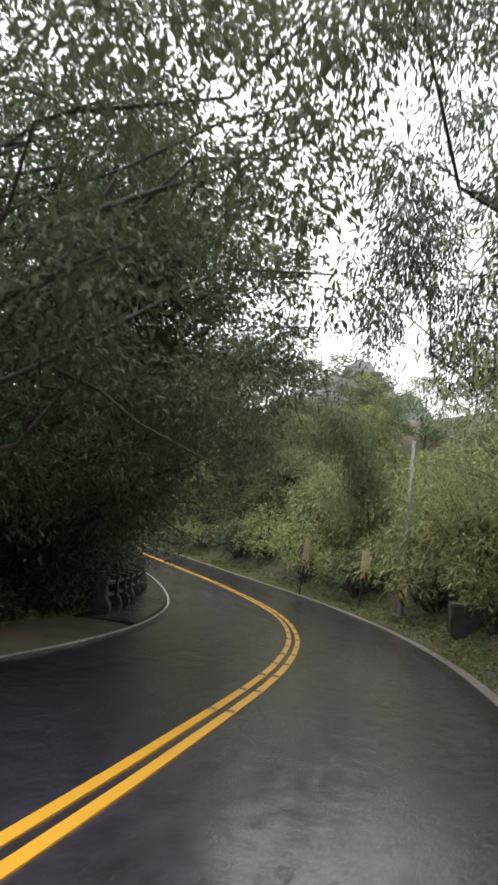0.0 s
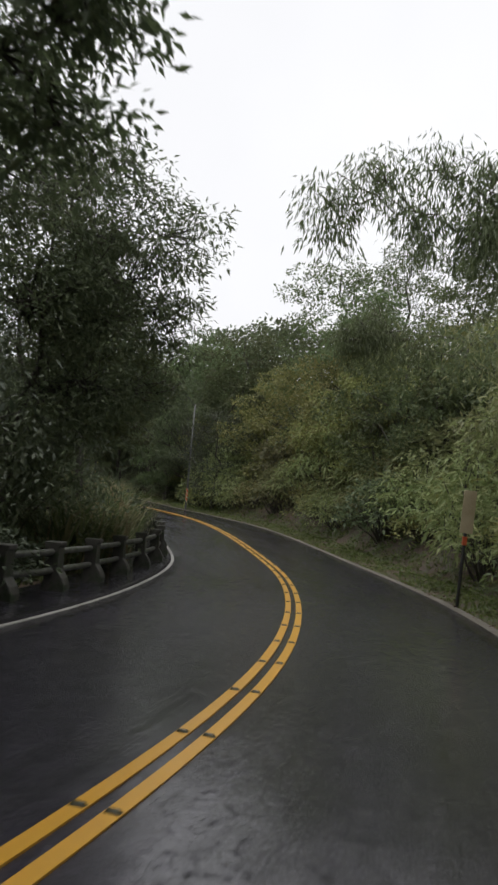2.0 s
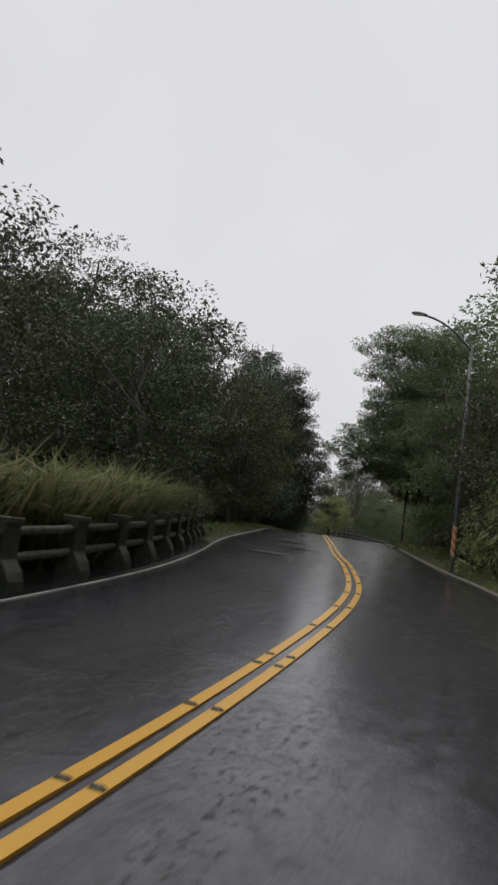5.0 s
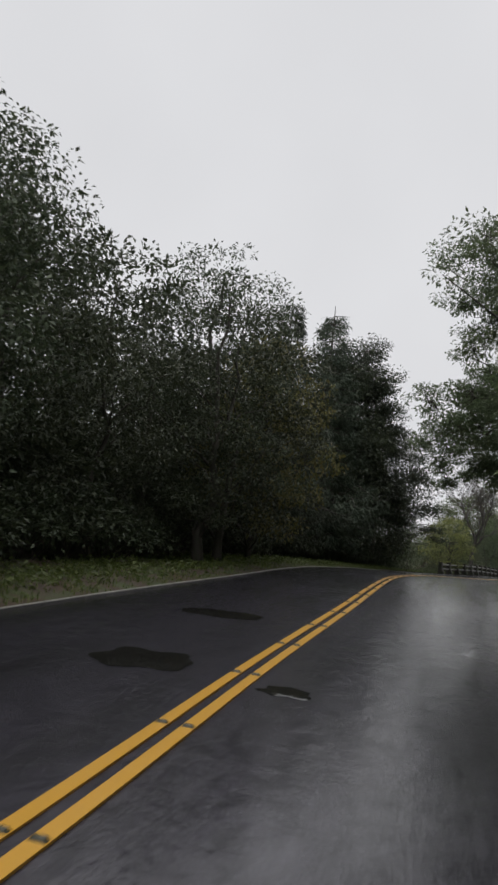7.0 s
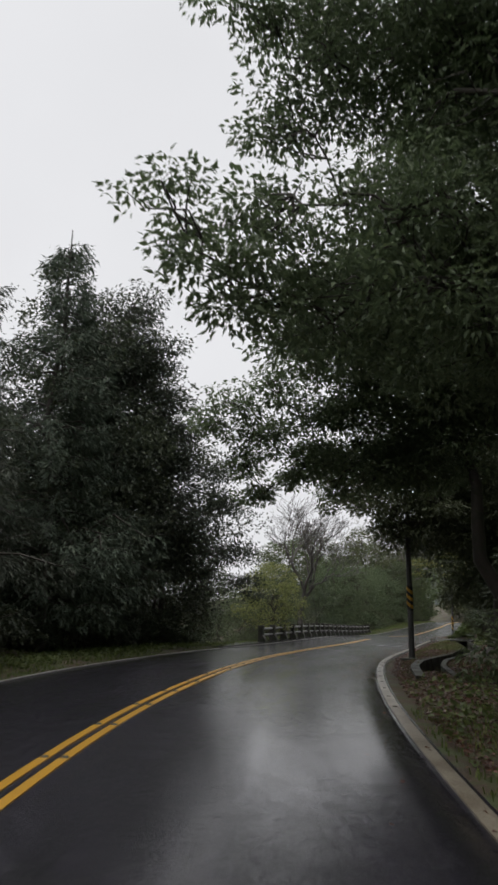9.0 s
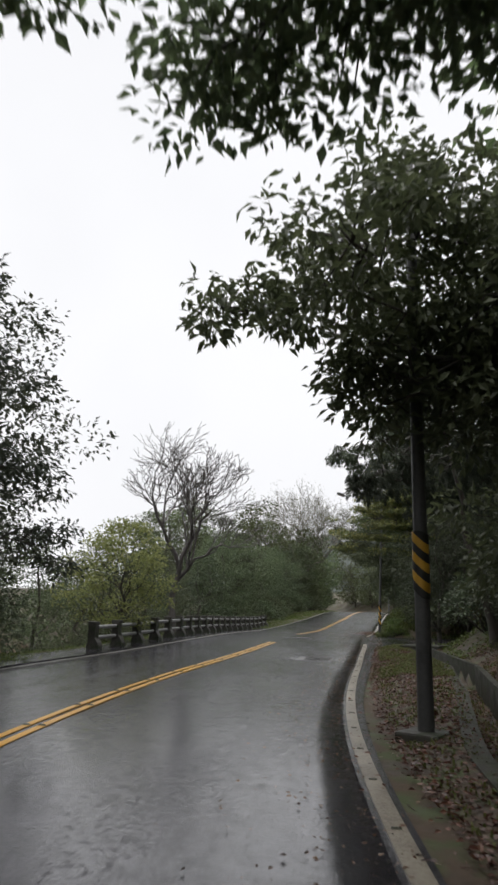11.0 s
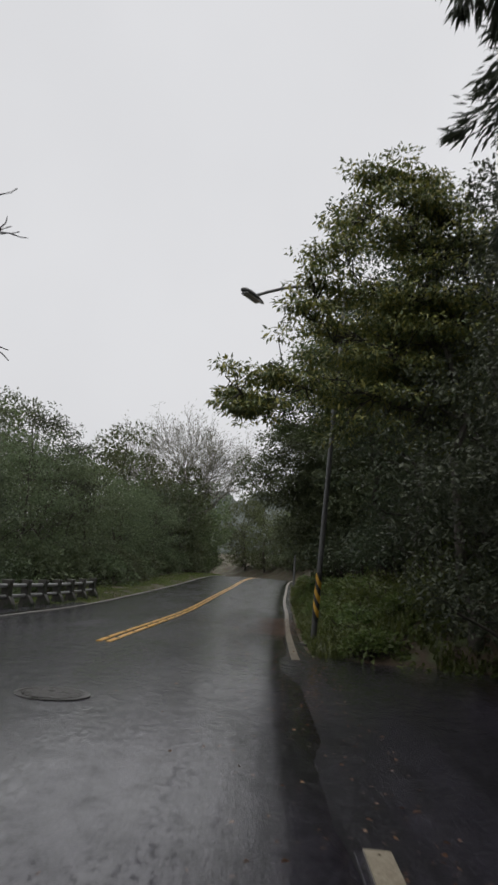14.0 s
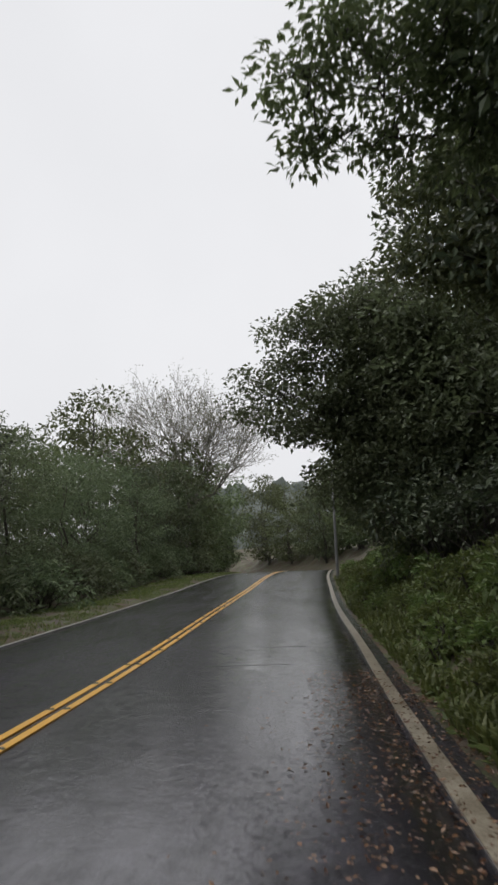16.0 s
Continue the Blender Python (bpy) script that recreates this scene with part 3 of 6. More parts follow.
# ---- ground ----
def ground_mesh():
    near = s_at(70)
    st = np.concatenate([np.arange(0.5, S_END, 1.0)])
    right = np.concatenate([np.arange(0, 3.8, 0.1), np.arange(3.8, 8, 0.5), np.arange(8, 22.1, 2.0)])
    left = np.concatenate([np.arange(0, 4, 0.4), np.arange(4, 22.1, 2.0)])
    rows = []
    for s in st:
        wl, wr, no = wl_at(s), wr_at(s), float(np.interp(s, S, NORTH))
        d = np.concatenate([-(wl + left[::-1]) - 0.001, [0.0], wr + right + 0.001])
        up = bank(no, d, wl, wr)
        ragged = np.clip(np.maximum(-d - wl, d - wr) - 2.6, 0, 2) * 0.1
        up = up + ragged * (np.sin(s * 1.3 + d * 0.8) + np.sin(s * 0.41 - d * 1.9))
        up[[0, -1]] -= 0.8
        p = on_road(s, d, up)
        rows.append(p)
    v1 = np.array(rows)
    n = v1.shape[1]
    i, j = np.meshgrid(np.arange(len(st) - 1), np.arange(n - 1), indexing="ij")
    f1 = np.stack([i * n + j, i * n + j + 1, (i + 1) * n + j + 1, (i + 1) * n + j], -1).reshape(-1, 4)
    xs = np.concatenate([[-2500, -1200, -600, -350, -250], np.arange(-200, 81, 4.0), [120, 200, 400, 900, 2500]])
    ys = np.concatenate([[-2500, -1200, -500, -200, -100], np.arange(-60, 281, 4.0), [330, 420, 700, 1400, 3000]])
    X, Y = np.meshgrid(xs, ys, indexing="ij")
    gap = ((X[..., None] - LINE[::4, 0]) ** 2 + (Y[..., None] - LINE[::4, 1]) ** 2)
    k = gap.argmin(-1) * 4
    d = (X - LINE[k, 0]) * RIGHT[k, 0] + (Y - LINE[k, 1]) * RIGHT[k, 1]
    dist = np.sqrt(gap.min(-1))
    d = np.where(d > 0, dist, -dist)
    Z = ZR[k] + bank(NORTH[k], np.clip(d, -70, 70), WL[k], WR[k]) - np.where(dist < 21, 2.6, 0.4)
    Z = Z + np.where(dist > 24, 0.5 * np.sin(X * 0.21) * np.sin(Y * 0.17), 0)
    v2 = np.stack([X, Y, Z], -1).reshape(-1, 3)
    m = len(ys)
    i, j = np.meshgrid(np.arange(len(xs) - 1), np.arange(m - 1), indexing="ij")
    f2 = np.stack([i * m + j, (i + 1) * m + j, (i + 1) * m + j + 1, i * m + j + 1], -1).reshape(-1, 4)
    v, f = joined([(v1.reshape(-1, 3), f1), (v2, f2)])
    return mesh_of("ground", v, f, M_EARTH, True)


structure("ground", ground_mesh(), "damp dark earth with moss and leaf litter", "ground")


def ground_at(s, d):
    """A place on the ground at station s, d metres right of the middle."""
    p = on_road(s, d)
    p = np.array(p, float)
    p[..., 2] += bank(np.interp(s, S, NORTH), d, np.interp(s, S, WL), np.interp(s, S, WR))
    return p


def drop_to(x, y):
    """The ground's height under a place on the plan."""
    k = int(((LINE[:, 0] - x) ** 2 + (LINE[:, 1] - y) ** 2).argmin())
    d = (x - LINE[k, 0]) * RIGHT[k, 0] + (y - LINE[k, 1]) * RIGHT[k, 1]
    return float(ZR[k] + bank(NORTH[k], d, WL[k], WR[k]))


# side road that joins on the right
def side_road():
    a, b = s_at(110.3), s_at(121.4)
    rows = []
    for u in np.linspace(0, 1, 14):
        off = u * 18 - 0.15
        rows.append([on_road(s, wr_at(s) + off - 0.1, -0.004 + 0.03 * max(0.0, off)) for s in np.linspace(a + 1.4 * min(1, u * 3), b - 2.2 * min(1, u * 3), 9)])
    v = np.array(rows)
    i, j = np.meshgrid(np.arange(13), np.arange(8), indexing="ij")
    f = np.stack([i * 9 + j, i * 9 + j + 1, (i + 1) * 9 + j + 1, (i + 1) * 9 + j], -1).reshape(-1, 4)
    low = v.reshape(-1, 3) - (0, 0, 0.2)
    vv, ff = joined([(v.reshape(-1, 3), f), (low, f[:, ::-1])])
    flat = [(o * 18, s) for o in np.linspace(0, 1, 14) for s in np.linspace(a, b, 9)]
    return mesh_of("side_road", vv, ff, M_ASPHALT, True, np.array(flat + flat) + (4.0, 0))


structure("side_road", side_road(), "narrow wet asphalt lane joining the road", "road")


# ---- plants ----
def thing(name, m, label, category, group=""):
    ob = new(name)
    ob.matrix_world = m
    return tagged(ob, label, category, group)


def scatter_clumps(rng, n, height, low, radius, shape):
    """Centres of leaf clumps in a crown: shape 'round', 'cone' or 'flat'."""
    out = []
    while len(out) < n:
        u = rng.uniform(0, 1)
        z = low + (height - low) * u
        if shape == "cone":
            r = radius * (1.02 - u) ** 0.8 * rng.uniform(0.6, 1.05) * (1 + 0.18 * math.sin(u * 38))
        elif shape == "flat":
            r = radius * math.sqrt(max(0.02, 1 - (2 * u - 0.75) ** 2 / 1.6))
        else:
            r = radius * math.sqrt(max(0.02, 1 - (1.75 * u - 0.85) ** 2))
        a, q = rng.uniform(0, 2 * math.pi), math.sqrt(rng.uniform(0.2, 1))
        wob = 1 + 0.22 * math.sin(3 * a + 5 * u) + 0.12 * math.sin(7 * a - 3 * u)
        out.append((r * q * wob * math.cos(a), r * q * wob * math.sin(a), z))
    return np.array(out)


def make_tree(name, seed, height, low, radius, mat, clumps, per, leaf, shape="round", lean=(0, 0), droop=0.25, bark=None, puff=0.62, girth=None, hang=0.0, fine=False):
    """Trunk and crown meshes of one kind of tree, standing at the origin."""
    rng = np.random.default_rng(seed)
    bark = bark or M_BARK
    girth = girth or height * 0.017
    top = np.array([lean[0], lean[1], height * 0.93])
    spine = bent((0, 0, -0.4), top, rng, 0, 9, 0.03)
    pieces = [tube(spine, np.linspace(girth, girth * 0.18, 9) + girth * 0.5 * np.exp(-np.arange(9) * 2.0), 8)]
    c = scatter_clumps(rng, clumps, height, low, radius, shape)
    c[:, :2] += np.array(lean) * (c[:, 2:3] / height)
    limbs = c[rng.permutation(len(c))[: max(12, clumps // 3) if fine else 13]]
    for p in limbs:
        r = math.hypot(p[0] - lean[0] * p[2] / height, p[1] - lean[1] * p[2] / height)
        start = np.clip((p[2] - r * (0.1 if shape == "cone" else 0.75)) / height, 0.1, 0.9)
        a = np.array([np.interp(start * 8, np.arange(9), spine[:, k]) for k in range(3)])
        thick = girth * (1.05 - start) * 0.42
        limb = bent(a, p, rng, 0.12 * r if shape != "cone" else -0.05 * r, 6, 0.07)
        pieces.append(tube(limb, np.linspace(thick, 0.012, 6), 5 if fine else 4))
        for _ in range(2 if fine else 0):
            k = rng.integers(2, 5)
            tip = limb[k] + rng.normal(size=3) * (0.5, 0.5, 0.3) * max(0.6, 0.3 * r) + (0, 0, 0.2)
            pieces.append(tube(bent(limb[k], tip, rng, 0, 4, 0.1), np.linspace(thick * 0.45, 0.008, 4), 4))
    v, f = joined(pieces)
    trunk = mesh_of(name + "_trunk", v, f, bark, True)
    size = puff * rng.uniform(0.6, 1.35, len(c))
    n = rng.poisson(per * (size / puff) ** 2)
    at = np.repeat(c, n, 0)
    ball = rng.normal(size=(n.sum(), 3))
    ball /= np.linalg.norm(ball, axis=1)[:, None]
    reach = np.repeat(size, n)[:, None] * rng.uniform(0.2, 1, (n.sum(), 1)) ** 0.5
    flat = np.array([1.25, 1.25, 0.62]) if shape != "cone" else np.array([1.2, 1.2, 0.5])
    at = at + ball * reach * flat
    if hang:
        at[:, 2] -= hang * rng.uniform(0, 1, len(at)) ** 2 * np.repeat(size, n)
    way = ball * (0.8, 0.8, 0.5) + rng.normal(size=at.shape) * 0.55 + (0, 0, -droop)
    v, f = leaves(rng, at, way, leaf[0], leaf[1])
    return trunk, mesh_of(name + "_crown", v, f, mat)


def make_conifer(name, seed, height, low, radius, mat, whorls, boughs, per, leaf, sag=0.3):
    """A conifer: whorls of drooping boughs, each hung with sprays, shorter towards a ragged tip."""
    rng = np.random.default_rng(seed)
    girth = height * 0.016
    spine = bent((0, 0, -0.4), (0, 0, height), rng, 0, 9, 0.012)
    pieces = [tube(spine, np.linspace(girth, 0.02, 9) + girth * 0.4 * np.exp(-np.arange(9) * 2.0), 8)]
    at, way = [], []
    for k in range(whorls):
        u = (k + rng.uniform(-0.3, 0.3)) / whorls
        z = low + (height - low) * np.clip(u, 0, 0.985)
        a0 = rng.uniform(0, 6.28)
        for b in range(max(3, int(boughs * (1.1 - 0.5 * u)))):
            a = a0 + 6.283 * b / boughs + rng.normal() * 0.25
            reach = radius * (1.03 - u) ** 0.75 * rng.uniform(0.55, 1.12) * (0.75 if u < 0.08 else 1.0)
            out = np.array([math.cos(a), math.sin(a), 0])
            t = np.linspace(0, 1, 6)[:, None]
            line = np.array([0, 0, z]) + out * reach * t + np.array([0, 0, 1.0]) * reach * (0.16 * t - sag * t**2 + 0.12 * t**4)
            line[1:-1] += rng.normal(size=(4, 3)) * 0.05 * reach
            pieces.append(tube(line, np.linspace(0.02 + 0.012 * reach, 0.008, 6), 4))
            n = int(per * (0.35 + reach / radius))
            f = rng.uniform(0.22, 1.0, n) ** 0.75
            base = np.stack([np.interp(f * 5, np.arange(6), line[:, c]) for c in range(3)], 1)
            across = np.cross(out, (0, 0, 1.0))
            spread = rng.normal(size=(n, 1)) * (0.32 + 0.2 * reach / radius) * (1.15 - f[:, None])
            hang = rng.uniform(0, 1, (n, 1)) ** 1.6 * (0.55 + 0.25 * reach / radius)
            at.append(base + across * spread + out * rng.normal(size=(n, 1)) * 0.12 - np.array([0, 0, 1.0]) * hang)
            way.append(out * 0.55 + across * np.sign(spread) * 0.45 + rng.normal(size=(n, 3)) * 0.35 - np.array([0, 0, 0.55]) - np.array([0, 0, 0.7]) * hang)
    v, f = joined(pieces)
    trunk = mesh_of(name + "_trunk", v, f, M_BARK, True)
    v, f = leaves(rng, np.concatenate(at), np.concatenate(way), leaf[0], leaf[1], 0.2, 0.8)
    return trunk, mesh_of(name + "_crown", v, f, mat)


def plant(kind, x, y, size=1.0, turn=0.0, label="", name="tree", category="tree", group="", z=None, tall=1.0):
    """Stands one plant of a kind on the ground."""
    trunk, crown = KINDS[kind]
    z = drop_to(x, y) - 0.05 if z is None else z
    ob = thing(name, pose(x, y, z, 0, 0, turn) @ Matrix.Diagonal((size, size, size * tall, 1)), label or LABELS[kind], category, group)
    part("trunk", trunk, ob)
    part("crown", crown, ob)
    return ob


def make_shrub(name, seed, height, radius, mat, stems, per, leaf, droop=0.3):
    """A mounded shrub: stems that each carry a tuft of leaves, with dark hollows between the tufts."""
    rng = np.random.default_rng(seed)
    pieces, at, way = [], [], []
    for k in range(stems):
        a, q = 2.4 * k + rng.uniform(-0.4, 0.4), math.sqrt((k + 0.3) / stems) * rng.uniform(0.85, 1.1)
        tip = np.array([radius * q * math.cos(a), radius * q * math.sin(a), height * math.sqrt(max(0.06, 1 - 0.85 * q * q)) * rng.uniform(0.68, 1.12)])
        line = bent((tip[0] * 0.2, tip[1] * 0.2, -0.2), tip, rng, 0.1, 5, 0.08)
        pieces.append(tube(line, np.linspace(0.035, 0.008, 5), 4))
        n = rng.poisson(per)
        b = rng.normal(size=(n, 3))
        b /= np.linalg.norm(b, axis=1)[:, None]
        b[:, 2] = np.abs(b[:, 2]) * np.where(rng.uniform(size=n) < 0.8, 1, -1)
        w = rng.uniform(0.15, 1, (n, 1)) ** 0.5 * 0.17 * (height + radius) * rng.uniform(0.75, 1.3)
        at.append(line[-1] - (0, 0, 0.12 * height) + b * w * (1.15, 1.15, 0.7))
        way.append(b * (1, 1, 0.6) + rng.normal(size=(n, 3)) * 0.4 + (0, 0, -droop))
    v, f = joined(pieces)
    stem = mesh_of(name + "_stems", v, f, M_BARK, True)
    v, f = leaves(rng, np.concatenate(at), np.concatenate(way), leaf[0], leaf[1])
    return stem, mesh_of(name + "_leaves", v, f, mat)


def make_bamboo(name, seed, height, spread, culms, per, leaf, mat, lean=(0, 0), low=2, bark=None, girth=0.035):
    rng = np.random.default_rng(seed)
    pieces, at, way = [], [], []
    for _ in range(culms):
        a = rng.uniform(0, 2 * math.pi)
        root = np.array([math.cos(a), math.sin(a), 0]) * rng.uniform(0, 0.9) + (0, 0, -0.3)
        h = height * rng.uniform(0.6, 1.1)
        out = np.array([math.cos(a) * spread + lean[0], math.sin(a) * spread + lean[1], 0]) * rng.uniform(0.5, 1.1)
        t = np.linspace(0, 1, 10)[:, None]
        line = root + out * t**2.2 + np.array([0, 0, h]) * (t - 0.28 * t**3.2)
        pieces.append(tube(line, np.linspace(girth, 0.006, 10), 5))
        for k in range(low, 10):
            n = int(per * (0.6 + k / 9))
            p = line[k] + rng.normal(size=(n, 3)) * (0.42, 0.42, 0.3)
            p[:, 2] -= rng.uniform(0, 0.6, n)
            at.append(p)
            w = rng.normal(size=(n, 3)) * (0.6, 0.6, 0.3) + (0, 0, -0.8)
            way.append(w)
    v, f = joined(pieces)
    stem = mesh_of(name + "_culms", v, f, bark or M_CULM, True)
    v, f = leaves(rng, np.concatenate(at), np.concatenate(way), leaf[0], leaf[1], 0.1)
    return stem, mesh_of(name + "_leaves", v, f, mat)


def make_bare(name, seed, height, radius, mat, depth=7, forks=3, up=0.35, spread=0.55, fan=0):
    """A leafless tree that forks again and again into fine twigs."""
    rng = np.random.default_rng(seed)
    pieces, tips = [], []

    def grow(a, way, length, thick, level):
        b = a + way * length
        line = bent(a, b, rng, 0, 4, 0.05)
        pieces.append(tube(line, np.linspace(max(thick, 0.018), max(thick * 0.62, 0.012), 4), 6 if level < 2 else 3))
        if level == depth:
            tips.append(b)
            return
        for k in range(fan if level == 0 else 0):
            round_, tilt = 2.4 * k + rng.uniform(-0.3, 0.3), (0.1 + 0.8 * math.sqrt(k / fan))
            w = np.array([math.cos(round_) * math.sin(tilt), math.sin(round_) * math.sin(tilt), math.cos(tilt)])
            grow(line[rng.integers(2, 4)], w, length * rng.uniform(0.75, 0.85), thick * 0.55, 1)
        if fan and level == 0:
            return
        for k in range(forks + (level == 1) - (level >= 4)):
            w = way + rng.normal(size=3) * spread
            w[2] = w[2] * 0.75 + up * 0.4
            w /= np.linalg.norm(w)
            grow(line[rng.integers(2, 4)], w, length * rng.uniform(0.62, 0.85), thick * 0.6, level + 1)

    grow(np.array([0, 0, -0.3]), np.array([0.05, 0.02, 1.0]), height * 0.27, height * 0.016, 0)
    stem = [p for p in pieces if len(p[0]) > 16]
    twigs = [p for p in pieces if len(p[0]) <= 16]
    return mesh_of(name + "_trunk", *joined(stem), mat, True), mesh_of(name + "_twigs", *joined(twigs), mat, True), np.array(tips)


KINDS = {
    "round": make_tree("round_tree", 11, 8.5, 1.4, 3.4, M_LEAF, 105, 72, (0.21, 0.11), puff=0.6),
    "round2": make_tree("round_tree_b", 12, 9.5, 1.2, 3.7, M_LEAF_DARK, 120, 62, (0.19, 0.105), puff=0.7),
    "tall": make_tree("tall_tree", 13, 13.0, 1.8, 3.7, M_LEAF_DARK, 135, 44, (0.3, 0.17), puff=0.7),
    "tall2": make_tree("tall_tree_b", 14, 12.0, 1.6, 3.4, M_LEAF, 125, 66, (0.21, 0.105), puff=0.66),
    "deep": make_tree("deep_tree", 52, 9.5, 1.2, 3.7, M_LEAF_DEEP, 120, 85, (0.165, 0.09), puff=0.7),
    "deep2": make_tree("deep_tree_b", 53, 13.0, 1.8, 3.7, M_LEAF_DEEP, 140, 95, (0.165, 0.085), puff=0.66),
    "deepfar": make_tree("deep_far_tree", 54, 12.0, 1.0, 3.9, M_LEAF_DEEP, 95, 52, (0.28, 0.17), puff=0.85),
    "far": make_tree("far_tree", 26, 9.5, 0.8, 3.8, M_LEAF_DARK, 85, 42, (0.34, 0.2), puff=0.8),
    "far2": make_tree("far_tree_b", 27, 12.0, 1.0, 3.9, M_LEAF, 95, 42, (0.34, 0.2), puff=0.85),
    "light": make_tree("light_tree", 15, 7.5, 1.2, 3.3, M_LEAF_LIGHT, 120, 72, (0.2, 0.11), "flat", puff=0.56, fine=True),
    "cedar": make_conifer("cedar_tree", 36, 16.0, 1.6, 4.6, M_NEEDLE, 24, 8, 230, (0.25, 0.05)),
    "spire": make_conifer("spire_tree", 16, 16.0, 1.0, 5.0, M_NEEDLE, 22, 8, 150, (0.33, 0.075)),
    "over": make_tree("over_tree", 18, 10.0, 2.4, 4.6, M_LEAF_DARK, 190, 220, (0.14, 0.05), "round", (1.6, 0), 0.5, puff=0.62, fine=True),
    "over2": make_tree("over_tree_b", 28, 10.0, 3.4, 4.7, M_LEAF_DARK, 220, 230, (0.12, 0.048), "round", (1.6, 0), 0.6, puff=0.56, fine=True, hang=0.9),
    "drape": make_tree("drape_tree", 29, 10.0, 5.8, 4.8, M_LEAF_DEEP, 120, 310, (0.16, 0.044), "round", (2.0, 0), 1.5, puff=0.5, fine=True, hang=2.3),
    "weed": make_shrub("weed_clump", 25, 0.62, 0.5, M_WEED, 12, 38, (0.11, 0.065), 0.1),
    "shrub": make_shrub("shrub", 21, 2.0, 1.5, M_BANK, 34, 42, (0.24, 0.1)),
    "shrub2": make_shrub("shrub_b", 22, 2.3, 1.7, M_BAMBOO, 36, 46, (0.3, 0.07), 0.7),
    "shrub3": make_shrub("shrub_c", 23, 1.7, 1.4, M_LEAF_LIGHT, 30, 40, (0.22, 0.09)),
    "shrub4": make_shrub("shrub_d", 24, 2.2, 1.6, M_LEAF_DARK, 36, 44, (0.25, 0.1)),
    "shrub5": make_shrub("shrub_e", 25, 2.3, 1.6, M_LEAF_DEEP, 36, 60, (0.17, 0.08)),
    "bamboo": make_bamboo("bamboo", 31, 7.5, 3.6, 40, 30, (0.26, 0.032), M_BAMBOO),
    "bamboo2": make_bamboo("bamboo_b", 32, 9.0, 2.4, 36, 21, (0.27, 0.04), M_LEAF_DARK, (1.4, 0), 5),
    "thicket": make_bamboo("thicket", 33, 6.4, 2.7, 22, 30, (0.15, 0.055), M_LEAF_DEEP, (0.8, 0), 6, M_BARK, 0.055),
}
LABELS = {
    "round": "round broadleaved tree with dark wet green foliage", "round2": "dense dark broadleaved tree with glossy wet leaves", "tall": "tall dark broadleaved tree on a wooded slope",
    "deep": "dense tree with very dark wet leaves", "deep2": "tall tree with very dark wet leaves", "deepfar": "tall dark tree behind the verge",
    "tall2": "tall green broadleaved tree with a ragged crown", "light": "spreading tree with fresh yellow-green leaves", "cedar": "tall shaggy conifer with dark drooping sprays", "spire": "tall dark conifer with drooping sprays", "far": "dark rounded tree in the far wood", "far2": "tall green tree in the far wood",
    "over2": "large leafy tree with boughs hanging over the road", "drape": "tree with long drooping feathery sprays of narrow leaves", "over": "large dark tree with boughs hanging over the road", "weed": "lush broad-leaved weed clump on the bank", "shrub": "wet green leafy shrub on the bank",
    "shrub2": "arching bamboo-grass shrub with narrow drooping leaves", "shrub3": "pale yellow-green shrub on the bank", "shrub4": "dark green leafy shrub", "shrub5": "very dark wet shrub under the trees",
    "bamboo": "arching bamboo clump with drooping light green leaves", "bamboo2": "dark bamboo clump leaning over the road",
    "thicket": "many-stemmed dark thicket of slender fanning trunks",
}


def shrub(kind, x, y, size, turn, tall=1.0, z=None, group="shrubs on the bank"):
    stem, leaf = KINDS[kind]
    z = drop_to(x, y) - 0.1 if z is None else z
    ob = thing("shrub", pose(x, y, z, 0, 0, turn) @ Matrix.Diagonal((size, size, size * tall, 1)), LABELS[kind], "shrub", group)
    part("woody_base", stem, ob)
    part("foliage", leaf, ob)
    return ob


def bamboo(kind, x, y, size, turn, z=None):
    stem, leaf = KINDS[kind]
    z = drop_to(x, y) - 0.1 if z is None else z
    ob = thing("bamboo_clump", pose(x, y, z, 0, 0, turn) @ Matrix.Diagonal((size, size, size, 1)), LABELS[kind], "bamboo", "bamboo by the parapet")
    tagged(part("stand", stem, ob), "slender arching green culms", kind="stuff")
    part("foliage", leaf, ob)
    return ob


def row(kinds, n0, n1, every, offset, size, group, seed, wander=0.8, side=1, maker=None, tall=(0.9, 1.15), name="tree"):
    """Plants in an uneven row beside the road, offset metres outside its edge."""
    rng = np.random.default_rng(seed)
    s, end = s_at(n0), s_at(n1)
    while s < end:
        w = wr_at(s) if side > 0 else wl_at(s)
        d = side * (w + max(0.9, offset + rng.normal() * wander))
        p = ground_at(s, d)
        kind = kinds[rng.integers(len(kinds))]
        k, turn, t = size * rng.uniform(0.8, 1.2), rng.uniform(0, 360), rng.uniform(*tall)
        if maker:
            maker(kind, p[0], p[1], k, turn, t, p[2] - 0.15, group)
        else:
            plant(kind, p[0], p[1], k, turn, group=group, z=p[2] - 0.2, tall=t, name="conifer" if kind in ("spire", "cedar") else "tree")
        s += every * rng.uniform(0.75, 1.3)

